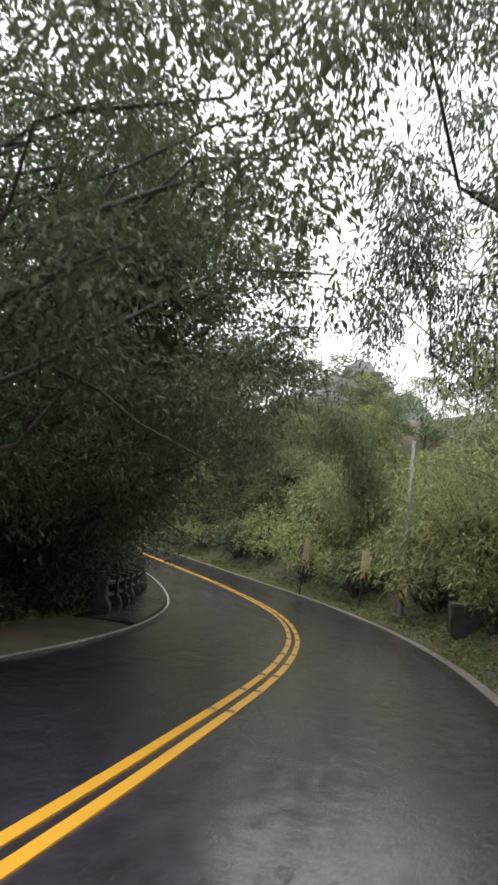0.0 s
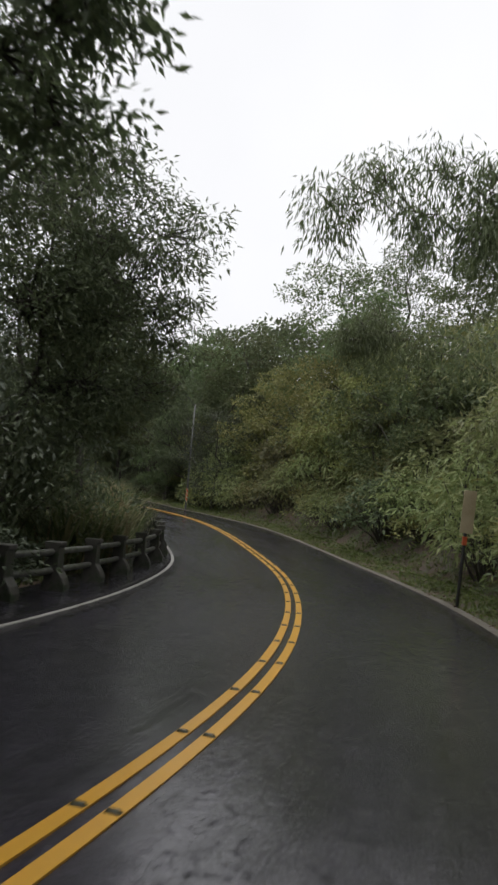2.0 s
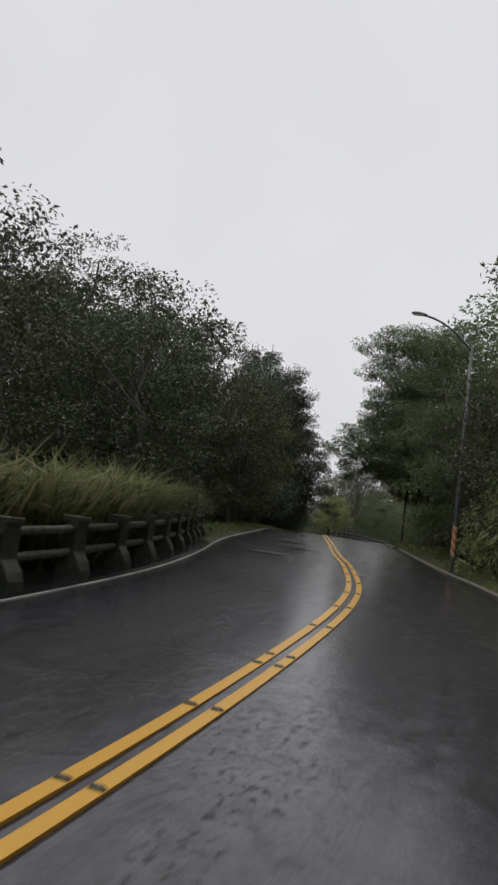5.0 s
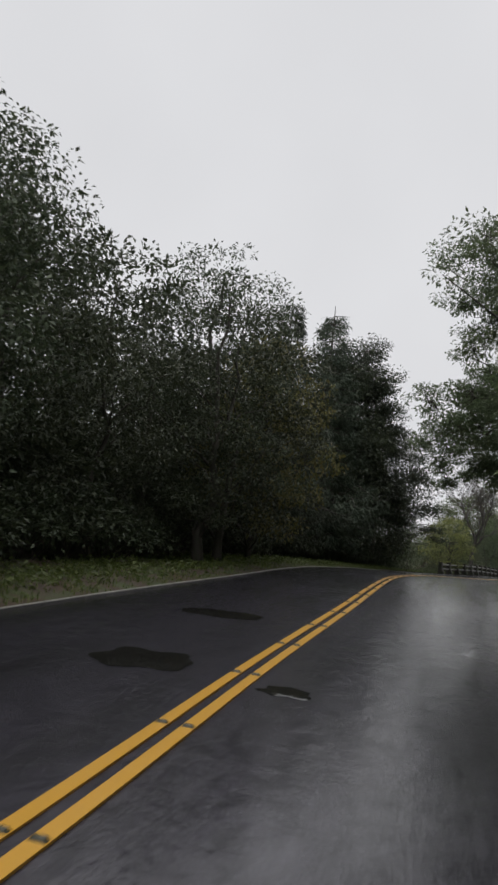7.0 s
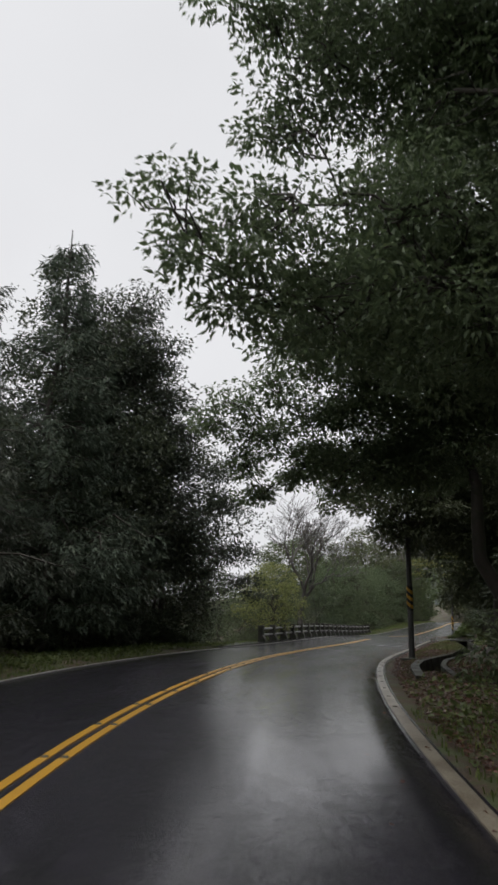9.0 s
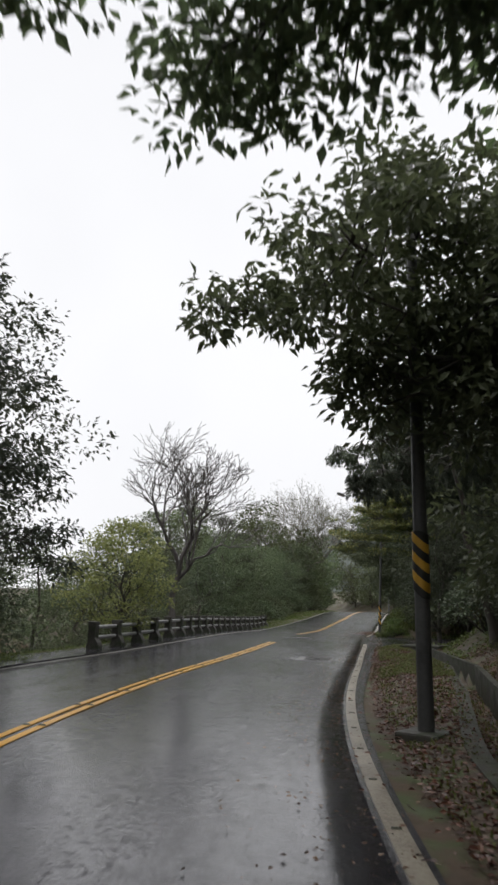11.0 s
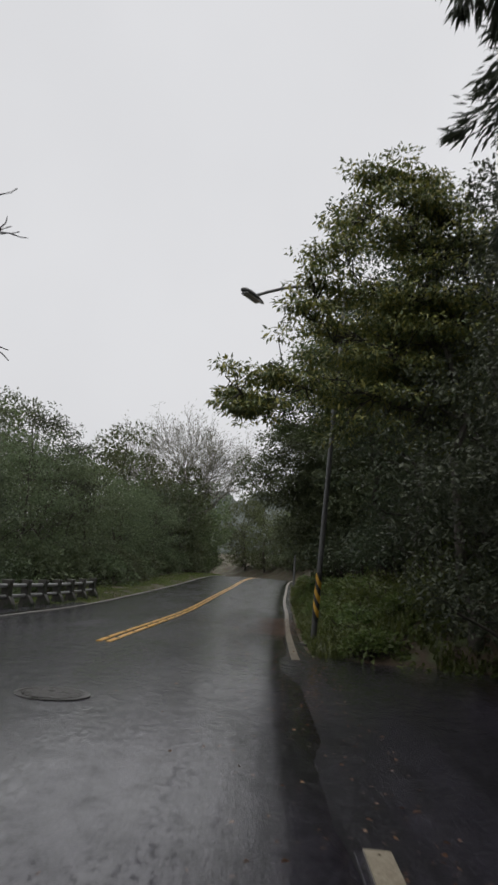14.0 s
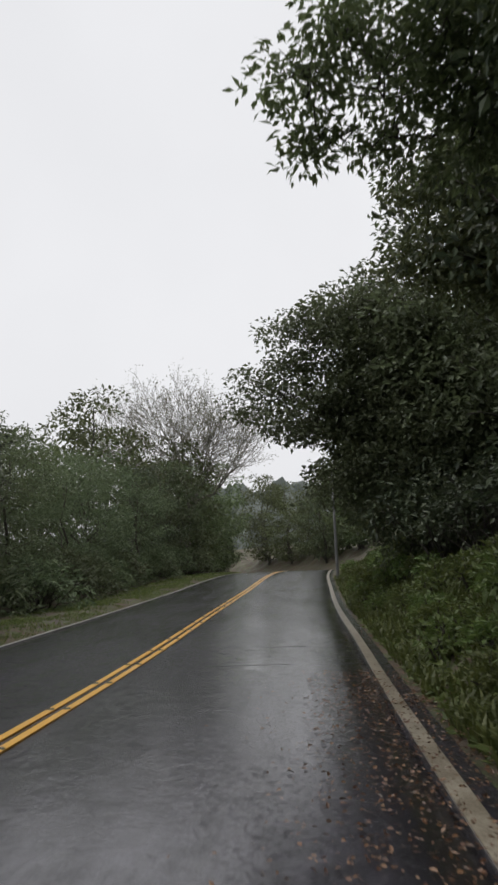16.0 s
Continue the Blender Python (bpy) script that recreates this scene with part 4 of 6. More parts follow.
def lobed_tree(name, base, lobes, mat, leaf, dense, label, seed, group, girth=0.2, bark=None, droop=0.4, hang=0.3, category="tree", shaggy=False, flat=False, fluff=1.0):
    """A tree whose crown is made of swelling lobes (x, y, z, radius), each borne by its own bough."""
    rng = np.random.default_rng(seed)
    root = np.array([base[0], base[1], drop_to(*base) - 0.1])
    lob = np.array(lobes, float)
    twin = lob[lob[:, 3] > 0.6].copy()
    twin[:, :2] += (np.array(base) - twin[:, :2]) * 0.4
    twin[:, 2] -= 0.1 * twin[:, 3]
    twin[:, 3] *= 1.15
    thin = np.concatenate([np.ones(len(lob)), np.full(len(twin), 0.55)])
    every = np.concatenate([np.concatenate([lob, twin]), thin[:, None]], 1)
    every[:, :3] -= root
    high = every[:, 2].max()
    mid = every[:, :3].mean(0)
    spine = bent((0, 0, -0.3), (mid[0] * 0.45, mid[1] * 0.45, high * 0.86), rng, 0, 10, 0.02)
    pieces = [tube(spine, np.linspace(girth, girth * 0.25, 10) + girth * 0.5 * np.exp(-np.arange(10) * 2.0), 9)]
    at, way = [], []
    every = every[np.argsort(np.hypot(every[:, 0] - mid[0] * 0.45, every[:, 1] - mid[1] * 0.45))]
    forks = [(p, girth * (1 - 0.07 * k)) for k, p in enumerate(spine) if k > 2]
    for x, y, z, r, full in every:
        c = np.array([x, y, z])
        rise = [np.linalg.norm((c - p) * (1, 1, 1.3)) + max(0.0, p[2] - c[2] + 0.3) * 1.2 for p, _ in forks]
        a, thick = forks[int(np.argmin(rise))]
        limb = bent(a, c, rng, 0.07 * np.linalg.norm(c - a), 8, 0.09)
        thick = min(thick * 0.62, 0.05 + 0.05 * r)
        pieces.append(tube(limb, np.linspace(thick, max(0.015, thick * 0.45), 8), 6))
        forks.append((c, max(0.03, thick * 0.6)))
        n = max(10, int(16 * r ** 1.5))
        b = rng.normal(size=(n, 3))
        b /= np.linalg.norm(b, axis=1)[:, None]
        clump = c + b * r * rng.uniform(0.45, 1.02, (n, 1)) * (1.05, 1.05, 0.7 if flat else 0.8)
        if flat:
            # pads lie in storeys with gaps of air between them
            clump[:, 2] = np.round(clump[:, 2] / 0.72) * 0.72 + rng.normal(size=n) * 0.07
        for p in clump:
            k = rng.integers(4, 8)
            pieces.append(tube(bent(limb[k], p, rng, 0, 4, 0.1), np.linspace(0.022, 0.006, 4), 3))
        puff = (0.26 + 0.13 * r) * rng.uniform(0.7, 1.35, n) * (0.85 if flat else fluff)
        m = rng.poisson(dense * full * puff ** 2)
        if shaggy:
            # sprays that hang from the outer twigs, thinning to their tips
            fall = b * (0.75, 0.75, 0.3) + rng.normal(size=b.shape) * 0.25 + (0, 0, -0.75)
            fall /= np.linalg.norm(fall, axis=1)[:, None]
            far = rng.uniform(0, 1, m.sum()) ** 0.8
            long_ = np.repeat(puff * 2.4, m)
            side = rng.normal(size=(m.sum(), 3)) * (0.2 * fluff * (1.1 - far))[:, None]
            at.append(np.repeat(clump, m, 0) + np.repeat(fall, m, 0) * (far * long_)[:, None] + side)
            way.append(np.repeat(fall, m, 0) + side * 3.0 + rng.normal(size=(m.sum(), 3)) * 0.3)
            continue
        q = np.repeat(clump, m, 0)
        u = rng.normal(size=q.shape)
        u /= np.linalg.norm(u, axis=1)[:, None]
        q = q + u * np.repeat(puff, m)[:, None] * rng.uniform(0.2, 1, (len(q), 1)) ** 0.5 * ((1.3, 1.3, 0.3) if flat else (1.3, 1.3, 0.6))
        q[:, 2] -= hang * rng.uniform(0, 1, len(q)) ** 2 * np.repeat(puff, m)
        at.append(q)
        way.append(u * (0.8, 0.8, 0.4) + rng.normal(size=q.shape) * 0.5 + (0, 0, -droop))
    ob = thing(name, Matrix.Translation(root), label, category, group)
    part("trunk", mesh_of(name + "_trunk", *joined(pieces), bark or M_BARK, True), ob)
    part("crown", mesh_of(name + "_crown", *leaves(rng, np.concatenate(at), np.concatenate(way), leaf[0], leaf[1]), mat), ob)
    return ob


# south stretch, right: a steep bank overgrown with shrubs, trees above
row(["shrub", "shrub2", "shrub4", "shrub2", "shrub3"], 20, 66, 1.6, 2.9, 0.95, "shrubs on the bank", 41, 0.45, 1, shrub, (0.65, 1.35))
row(["shrub", "shrub2", "shrub3", "shrub2"], 18, 68, 2.1, 4.8, 1.3, "shrubs on the bank", 42, 0.8, 1, shrub, (0.7, 1.4))
row(["shrub2", "shrub", "shrub3", "shrub4"], 18, 68, 2.4, 7.4, 1.55, "shrubs on the bank", 43, 1.0, 1, shrub, (0.75, 1.5))
row(["round", "light", "tall2"], 18, 50, 5.0, 10.5, 0.5, "trees on the bank", 44, 1.0, 1)
row(["light", "tall2", "round"], 54, 72, 4.0, 6.5, 1.05, "trees on the bank", 45, 0.8, 1)
row(["round", "light", "tall2"], 42, 58, 3.6, 9.5, 0.68, "trees on the bank", 48, 0.8, 1)
row(["light", "round"], 46, 55.5, 3.0, 4.6, 0.85, "trees on the bank", 49, 0.4, 1)
row(["round", "light", "round2"], 10, 52, 4.6, 14.5, 0.6, "trees on the bank", 46, 1.5, 1)
row(["tall2", "round"], 50, 68, 3.6, 12, 1.0, "trees on the bank", 50, 1.0, 1)
row(["far2", "far"], 68, 84, 5.0, 13, 1.2, "trees on the bank", 47, 1.0, 1)
for x, y, k, turn in ((5.6, 37.5, 1.0, 150), (7.8, 24.5, 0.85, 200), (7.8, 16, 0.95, 170), (6.8, 8.5, 1.05, 180)):
    bamboo("bamboo", x, y, k, turn)
for kind, x, y, k, turn in (("drape", 8.0, 10.5, 1.2, 180), ("drape", 8.6, 17.5, 1.1, 190)):
    plant(kind, x, y, k, turn, group="trees on the bank", z=drop_to(x, y) - 1.2)
# south stretch, left: bamboo and trees below the parapet
for x, y, k, turn in ((-8.2, 32.5, 0.85, 0), (-9.5, 22, 1.15, 220), (-10, 26.5, 1.1, 60), (-8.6, 10, 1.0, 300)):
    bamboo("bamboo2", x, y, k, turn, drop_to(x, y) - 0.2)
for x, y, k, turn in ((-5.7, 19.2, 0.95, 0), (-5.9, 23.4, 1.1, 70), (-6.0, 27.2, 1.0, 150), (-7.0, 14.8, 1.0, 200)):
    stem, leaf = KINDS["thicket"]
    ob = thing("thicket", pose(x, y, drop_to(x, y) - 0.15, 0, 0, turn) @ Matrix.Diagonal((k, k, k, 1)), LABELS["thicket"], "tree", "trees below the parapet")
    tagged(part("stand", stem, ob), "slender dark fanning stems", kind="stuff")
    part("foliage", leaf, ob)
for kind, x, y, k, turn in (("over2", -7.0, 9.5, 1.3, -10), ("over2", -7.0, 18.5, 1.2, 0), ("over2", -8.2, 13.6, 1.25, 25), ("over2", -8.0, 22.6, 1.05, 340), ("round2", -11, 15, 1.4, 0), ("tall", -13, 24, 1.2, 50), ("tall2", -11.5, 31.5, 0.95, 90), ("tall2", -15, 34, 1.0, 0), ("far2", -17, 20, 1.2, 0), ("round2", -8.6, 33.8, 1.0, 0)):
    plant(kind, x, y, k, turn, group="trees below the parapet", z=drop_to(x, y) - 0.5)
row(["shrub5"], 10, 34, 1.9, 3.2, 0.85, "shrubs below the parapet", 59, 0.4, -1, shrub)
for x, y, k, turn in ((-10.2, 17.5, 0.95, 0), (-10.8, 22.0, 0.95, 130), (-10.4, 27.0, 0.9, 60), (-9.8, 12.0, 0.95, 200)):
    plant("deep", x, y, k, turn, group="trees below the parapet", z=drop_to(x, y) - 0.5)
row(["deepfar"], 4, 42, 3.4, 9.5, 1.0, "trees below the parapet", 60, 0.8, -1)
# bend: a tree over the silver grass
for kind, x, y, k, turn in (("deep2", -20, 49, 0.85, 0), ("deep", -22, 56, 0.85, 40), ("deep2", -34.8, 60.0, 1.0, 0), ("deep", -19, 45, 0.95, 0), ("deep2", -25, 52, 0.8, 0), ("deep", -25, 57.5, 0.8, 0)):
    plant(kind, x, y, k, turn, group="trees below the parapet", z=drop_to(x, y) - 0.5)
# middle stretch, left: a dark wall of trees behind a grass verge
for kind, x, y, k, turn in (("deep2", -29.5, 60.5, 0.75, 0), ("deep", -34.6, 70.4, 0.85, 60), ("cedar", -49.3, 84.2, 0.98, 0), ("spire", -53.5, 87.5, 0.9, 90), ("cedar", -45.0, 78.5, 0.85, 200), ("deep2", -40.0, 72.0, 0.95, 0), ("deep2", -54.5, 90.0, 1.05, 0), ("deep", -56.5, 94.5, 1.15, 0), ("deep2", -51.2, 86.5, 1.1, 120)):
    plant(kind, x, y, k, turn, group="trees on the left verge", name="conifer" if kind in ("spire", "cedar") else "tree")
row(["deep"], 63, 99, 3.8, 5.2, 0.8, "trees on the left verge", 51, 0.5, -1)
row(["deepfar"], 58, 102, 4.8, 10, 0.82, "trees on the left verge", 52, 1.0, -1)
row(["deepfar"], 80, 100, 6.5, 16, 0.85, "trees on the left verge", 53, 1.0, -1)
row(["shrub5"], 62, 100, 2.2, 3.6, 0.75, "shrubs on the left verge", 54, 0.3, -1, shrub)
row(["shrub5"], 90, 102, 1.5, 5.6, 1.3, "shrubs on the left verge", 58, 0.6, -1, shrub)
for x, y, k, turn in ((-58.6, 96.5, 0.8, 0), (-60.5, 99.5, 0.72, 120), (-57.0, 92.0, 0.85, 60)):
    plant("deep", x, y, k, turn, group="trees on the left verge")
row(["shrub5"], 58, 100, 2.4, 7.5, 1.6, "shrubs on the left verge", 56, 0.6, -1, shrub)
row(["deepfar"], 56, 82, 4.2, 15, 0.9, "trees on the left verge", 57, 1.0, -1)
plant("deep2", -33.6, 69.3, 0.68, 30, group="trees on the left verge")
plant("light", -38.2, 73.6, 0.78, 60, group="trees on the left verge", z=drop_to(-38.2, 73.6) - 0.2, tall=1.5)
# middle stretch, right
for kind, x, y, k, turn in (("over", -19.6, 73.0, 0.95, 225), ("tall2", -16.5, 72.5, 0.85, 0), ("round", -23.0, 75.0, 0.95, 0), ("deep", -15.4, 66.4, 0.72, 40), ("over", -38.6, 104.4, 0.95, 215), ("over", -41.0, 109.4, 1.0, 205), ("far2", -24.5, 84.0, 1.0, 0), ("far2", -29.0, 90.0, 1.1, 0), ("far", -33.0, 96.5, 1.2, 0), ("far2", -37.0, 101.0, 1.1, 0), ("tall", -40.5, 106.0, 1.0, 0), ("deep2", -40.2, 109.4, 1.2, 90)):
    plant(kind, x, y, k, turn, group="trees on the right verge")
row(["shrub4"], 62, 84, 2.4, 3.8, 0.8, "shrubs on the right verge", 62, 0.4, 1, shrub)
row(["far", "far2"], 68, 112, 6.0, 13, 0.95, "trees on the right verge", 63, 0.6, 1)
row(["shrub5"], 84, 111, 1.8, 5.6, 1.0, "shrubs on the right verge", 65, 0.3, 1, shrub)
# north stretch, left, below and beyond the second parapet
row(["round2", "deep"], 102, 136, 3.6, 5.5, 0.6, "trees below the second parapet", 71, 0.8, -1)
row(["round2", "deep"], 104, 150, 6.5, 10.5, 0.7, "trees below the second parapet", 72, 1.0, -1)
row(["round2", "deep", "round2"], 135, 178, 4.0, 5.6, 0.8, "trees on the left verge", 73, 0.5, -1)
row(["shrub4"], 131, 176, 2.3, 4.0, 0.9, "shrubs on the left verge", 55, 0.4, -1, shrub)
row(["far", "far2"], 178, 232, 4.6, 5.2, 0.85, "trees on the left verge", 74, 0.6, -1)
row(["round2", "round"], 140, 172, 5.0, 11, 1.05, "trees on the left verge", 76, 1.0, -1)
row(["far2", "far"], 172, 225, 7.0, 11, 1.0, "trees on the left verge", 75, 1.0, -1)
# north stretch, right
for kind, x, y, k, turn in (("deep2", -55.4, 128.0, 0.75, 0), ("deep2", -53.2, 124.6, 0.8, 70), ("deep2", -50.4, 125.2, 0.95, 150), ("deep", -52.6, 123.2, 0.6, 20), ("deep", -53.4, 121.4, 0.62, 110), ("spire", -50.0, 133.0, 1.25, 0), ("deep2", -58.8, 133.2, 1.05, 40), ("deep2", -60.4, 139.6, 1.15, 200), ("light", -50.5, 123.0, 0.55, 0), ("round2", -57.0, 135.0, 1.0, 0), ("tall", -43.5, 119.0, 1.1, 0), ("round2", -46.0, 127.0, 1.0, 0)):
    plant(kind, x, y, k, turn, group="trees on the steep bank", name="conifer" if kind in ("spire", "cedar") else "tree")
for x, y, k in ((-53.6, 124.6, 1.0), (-51.2, 125.2, 1.2), (-54.9, 126.6, 1.1), (-49.2, 123.4, 1.1), (-47.4, 113.0, 0.9), (-45.4, 114.2, 1.1), (-47.0, 111.5, 1.0), (-46.0, 122.0, 1.2), (-52.5, 128.0, 1.3)):
    shrub("shrub5", x, y, k, x * 77 % 360, 0.9)
row(["weed"], 120.5, 168, 1.0, 1.5, 0.9, "weeds on the steep bank", 91, 0.25, 1, shrub)
row(["weed"], 120.5, 160, 1.1, 2.6, 1.2, "weeds on the steep bank", 92, 0.4, 1, shrub)
row(["weed", "weed", "shrub5"], 121, 150, 1.3, 4.2, 1.2, "weeds on the steep bank", 93, 0.5, 1, shrub)
row(["round2", "round"], 142, 178, 4.8, 6.0, 1.1, "trees on the steep bank", 81, 0.5, 1)
row(["far", "far2"], 126, 225, 6.5, 11.5, 1.15, "trees on the steep bank", 82, 1.0, 1)
row(["far", "far2"], 178, 232, 4.5, 5.0, 1.0, "trees on the steep bank", 83, 0.6, 1)
# trees whose boughs reach over the road
lobed_tree("tree", (-27.8, 82.0), [(-33, 77.3, 8.1, 0.69), (-32.7, 78, 7.3, 0.85), (-32.5, 78.7, 8.5, 0.83), (-32.6, 79.9, 7.3, 1.14), (-32.3, 80.7, 8.9, 1.3), (-31.6, 82.0, 7.2, 1.2), (-32.7, 78, 13.7, 0.77), (-32.4, 79, 14.7, 0.98), (-32.9, 78.5, 12.1, 0.77), (-32.7, 79.8, 11.6, 1.1), (-32.6, 80.1, 13.6, 1.26), (-31.7, 80.8, 14.7, 1.39), (-32.1, 81.4, 12, 1.51), (-32.8, 79.2, 10.4, 0.71), (-31.8, 83.1, 8.9, 2.02), (-31.7, 83.3, 13.2, 2.28)],
           M_LEAF_DARK, (0.125, 0.058), 680, "tall dark tree leaning out over the road edge", 201, "trees on the right verge", girth=0.24)
lobed_tree("tree", (-54.0, 89.5), [(-49.7, 87.5, 15.8, 1.24), (-49.3, 88.6, 13.9, 1.16), (-50.3, 88.1, 12.7, 1.82), (-50.2, 90, 11.6, 1.39), (-51.1, 89.6, 10.2, 2.08), (-50.6, 91.8, 9.5, 1.45), (-50.7, 91, 7.6, 1.73), (-50.9, 93.4, 8.2, 1.23), (-51.5, 94.9, 6.5, 1.18), (-51.9, 93.3, 6.2, 1.61), (-51.8, 90.5, 6.4, 1.91), (-52.1, 96.4, 4.9, 0.92), (-50.8, 87, 14.3, 2.15), (-51.7, 87.8, 9.8, 2.48)],
           M_NEEDLE, (0.16, 0.06), 380, "tall dark tree with layered sprays on the verge", 213, "trees on the left verge", girth=0.24)
plant("light", -59.6, 105.4, 0.62, 30, group="trees below the second parapet")
lobed_tree("tree", (-36.0, 91.2), [(-41.9, 85.4, 8.8, 0.59), (-41.3, 85.7, 9.3, 0.79), (-40.6, 86.1, 8.3, 0.85), (-40.5, 86.3, 9.9, 0.84), (-41.4, 86.3, 7.5, 0.64), (-41.6, 87.1, 6.8, 0.41), (-39.7, 86.8, 8.8, 1.13), (-40.1, 87.5, 7.6, 0.89), (-38.7, 85.4, 11, 0.65), (-38.1, 85.6, 11.9, 0.87), (-38.3, 86.6, 10.6, 1.27), (-36.9, 87, 11.5, 1.56), (-38, 88.1, 9.5, 1.51), (-39.5, 88.7, 8, 1.02), (-36.6, 89, 10.5, 1.8), (-37.6, 90.3, 8.4, 1.74), (-35.8, 91.3, 10.1, 2.25), (-35.1, 89.7, 12.3, 1.89), (-37.5, 86.1, 12.2, 1.04), (-37.7, 87, 11.2, 1.18), (-38.8, 86.1, 10.8, 0.91), (-36.3, 87.1, 12.4, 1.3), (-40.1, 88, 8.1, 0.77), (-40.5, 89.3, 7.5, 0.66), (-39.9, 89.7, 7.9, 0.94), (-40.8, 87.7, 7.3, 0.61)],
           M_LEAF_DARK, (0.14, 0.07), 560, "large dark tree arching far over the road", 202, "trees on the right verge", girth=0.26)
lobed_tree("tree", (-38.9, 98.4), [(-43.8, 93.3, 7.6, 0.75), (-42.8, 94, 8.1, 1.05), (-42.4, 94.9, 6.8, 0.97), (-41.4, 95.5, 7.5, 1.35), (-40.6, 96.7, 6.7, 1.5), (-40.9, 97.8, 4.8, 1.38), (-41.6, 94.8, 9.3, 1.35), (-40, 96.4, 9, 1.65), (-39.6, 98.9, 7, 2.2), (-41.5, 92.6, 7.7, 0.94), (-41.6, 94.4, 6.5, 0.99)],
           M_LEAF_DARK, (0.18, 0.085), 380, "dark spreading tree beside the drain ditch", 203, "trees on the right verge", girth=0.2)
lobed_tree("tree", (-54.8, 123.8), [(-58.8, 120.6, 7.7, 0.36), (-58.6, 120.9, 7.3, 0.43), (-58.3, 120.9, 8.3, 0.38), (-57.8, 121.4, 9.4, 0.4), (-58, 121.6, 8, 0.78), (-57.8, 121.5, 10.3, 0.59), (-57.5, 122.2, 9.1, 0.89), (-57.4, 121.8, 11.2, 0.51), (-57, 122.3, 11.9, 0.75), (-57, 122.6, 10.4, 0.93), (-56.4, 122.7, 12.5, 0.76), (-56.1, 123.4, 11.5, 0.96), (-56.7, 123.5, 9.5, 1.05), (-57.5, 123.3, 8, 0.96), (-56.5, 124.3, 8.4, 1.09), (-55.9, 124.3, 10.1, 1.18), (-61.3, 124.2, 9.1, 0.26), (-61, 124.5, 8.6, 0.26), (-60.7, 125.2, 9.0, 0.3), (-58.5, 124.4, 10, 0.8), (-57.9, 124.7, 10.5, 0.8), (-58.5, 125.6, 9.7, 0.82), (-57.8, 125.9, 10.3, 0.97), (-57.0, 122.7, 13.0, 0.45), (-56.5, 123.0, 13.3, 0.5), (-56.0, 123.4, 13.0, 0.6), (-55.6, 123.7, 12.3, 0.7), (-57.6, 123.2, 12.4, 0.5)],
           M_PAD, (0.13, 0.05), 780, "spreading tree with layered pads of small leaves", 204, "trees on the steep bank", girth=0.13, hang=0.0, droop=0.45, flat=True)
lobed_tree("tree", (-60.9, 136.0), [(-64.2, 132.7, 10.7, 0.49), (-63.7, 132.9, 11.2, 0.64), (-64.3, 133.4, 10.1, 0.43), (-63.4, 133.7, 11, 0.87), (-63.4, 133.9, 10, 0.59), (-62.6, 134.1, 11.5, 0.94), (-62.5, 134.9, 10.5, 0.83), (-61.7, 135.9, 11.4, 1.3), (-63.6, 133.2, 12.7, 0.87), (-62.6, 133.7, 13.1, 1.02), (-61.6, 129.5, 11.5, 0.71), (-60.8, 130.1, 11.2, 0.94), (-60.4, 131.1, 10.5, 0.99), (-61.5, 130.4, 10.7, 0.66)],
           M_LEAF, (0.16, 0.07), 380, "dark tree with hanging boughs on the bank", 205, "trees on the steep bank", girth=0.2)
lobed_tree("tree", (-61.8, 141.6), [(-64.6, 139.8, 12.6, 0.88), (-63.7, 140.2, 13.1, 1.26), (-64.1, 140.5, 11, 1.39), (-65, 139.9, 11, 0.76), (-62.7, 141.2, 11.6, 1.76)],
           M_LEAF, (0.19, 0.095), 320, "green broadleaved tree on the steep bank", 206, "trees on the steep bank", girth=0.2)
lobed_tree("tree", (-65.4, 150.0), [(-73, 147, 10.6, 1.54), (-71.5, 147.5, 12.6, 1.93), (-69.5, 147.5, 13, 2.21), (-71.3, 147.1, 9.6, 1.85), (-69.7, 148, 9.9, 2.46), (-67.4, 148, 11.1, 2.84), (-68.8, 147.9, 7.4, 2.36), (-70.3, 147.1, 7.1, 1.41), (-66, 148.2, 8.7, 2.94), (-66.9, 148.4, 5.4, 2.26), (-64.4, 149.3, 7.8, 3.62)],
           M_LEAF_DARK, (0.19, 0.1), 260, "large rounded tree bulging over the road edge", 207, "trees on the steep bank", girth=0.28)
lobed_tree("tree", (-6.3, 22.2), [(-2.2, 21.1, 6.3, 0.92), (-1.5, 21.8, 6.8, 0.82), (-0.6, 22.6, 6.8, 0.71), (-0, 22.7, 7.4, 0.59), (-1.2, 22.5, 5.5, 0.94), (-0.3, 22.8, 5.2, 0.63), (-2.4, 22.2, 5, 1.1), (0, 23, 4.4, 0.47), (-1.1, 23.2, 4.2, 0.91), (-0.9, 23.9, 3.9, 0.5)],
           M_LEAF_DARK, (0.16, 0.06), 420, "dark feathery tree arching out over the parapet", 212, "trees below the parapet", girth=0.16, hang=0.8)
lobed_tree("tree", (-6.6, 15.2), [(0.3, 17.0, 5.6, 0.6), (0.5, 17.2, 6.6, 0.7), (-0.3, 16.6, 7.6, 0.9), (-0.8, 17.5, 5.4, 0.8), (-1.2, 16.8, 6.6, 1.1), (-1.6, 16.2, 8.2, 1.2), (-2.4, 16.8, 5.4, 1.0), (-2.6, 15.8, 7.2, 1.4), (-3.4, 16.4, 9.0, 1.5), (-0.2, 17.6, 8.6, 0.8), (-1.2, 17.2, 9.8, 1.1), (-4.2, 15.6, 6.0, 1.5), (0.4, 17.8, 9.6, 0.6)],
           M_LEAF_DARK, (0.15, 0.055), 420, "dark leafy tree arching over the road to its middle", 216, "trees below the parapet", girth=0.2, hang=0.5)
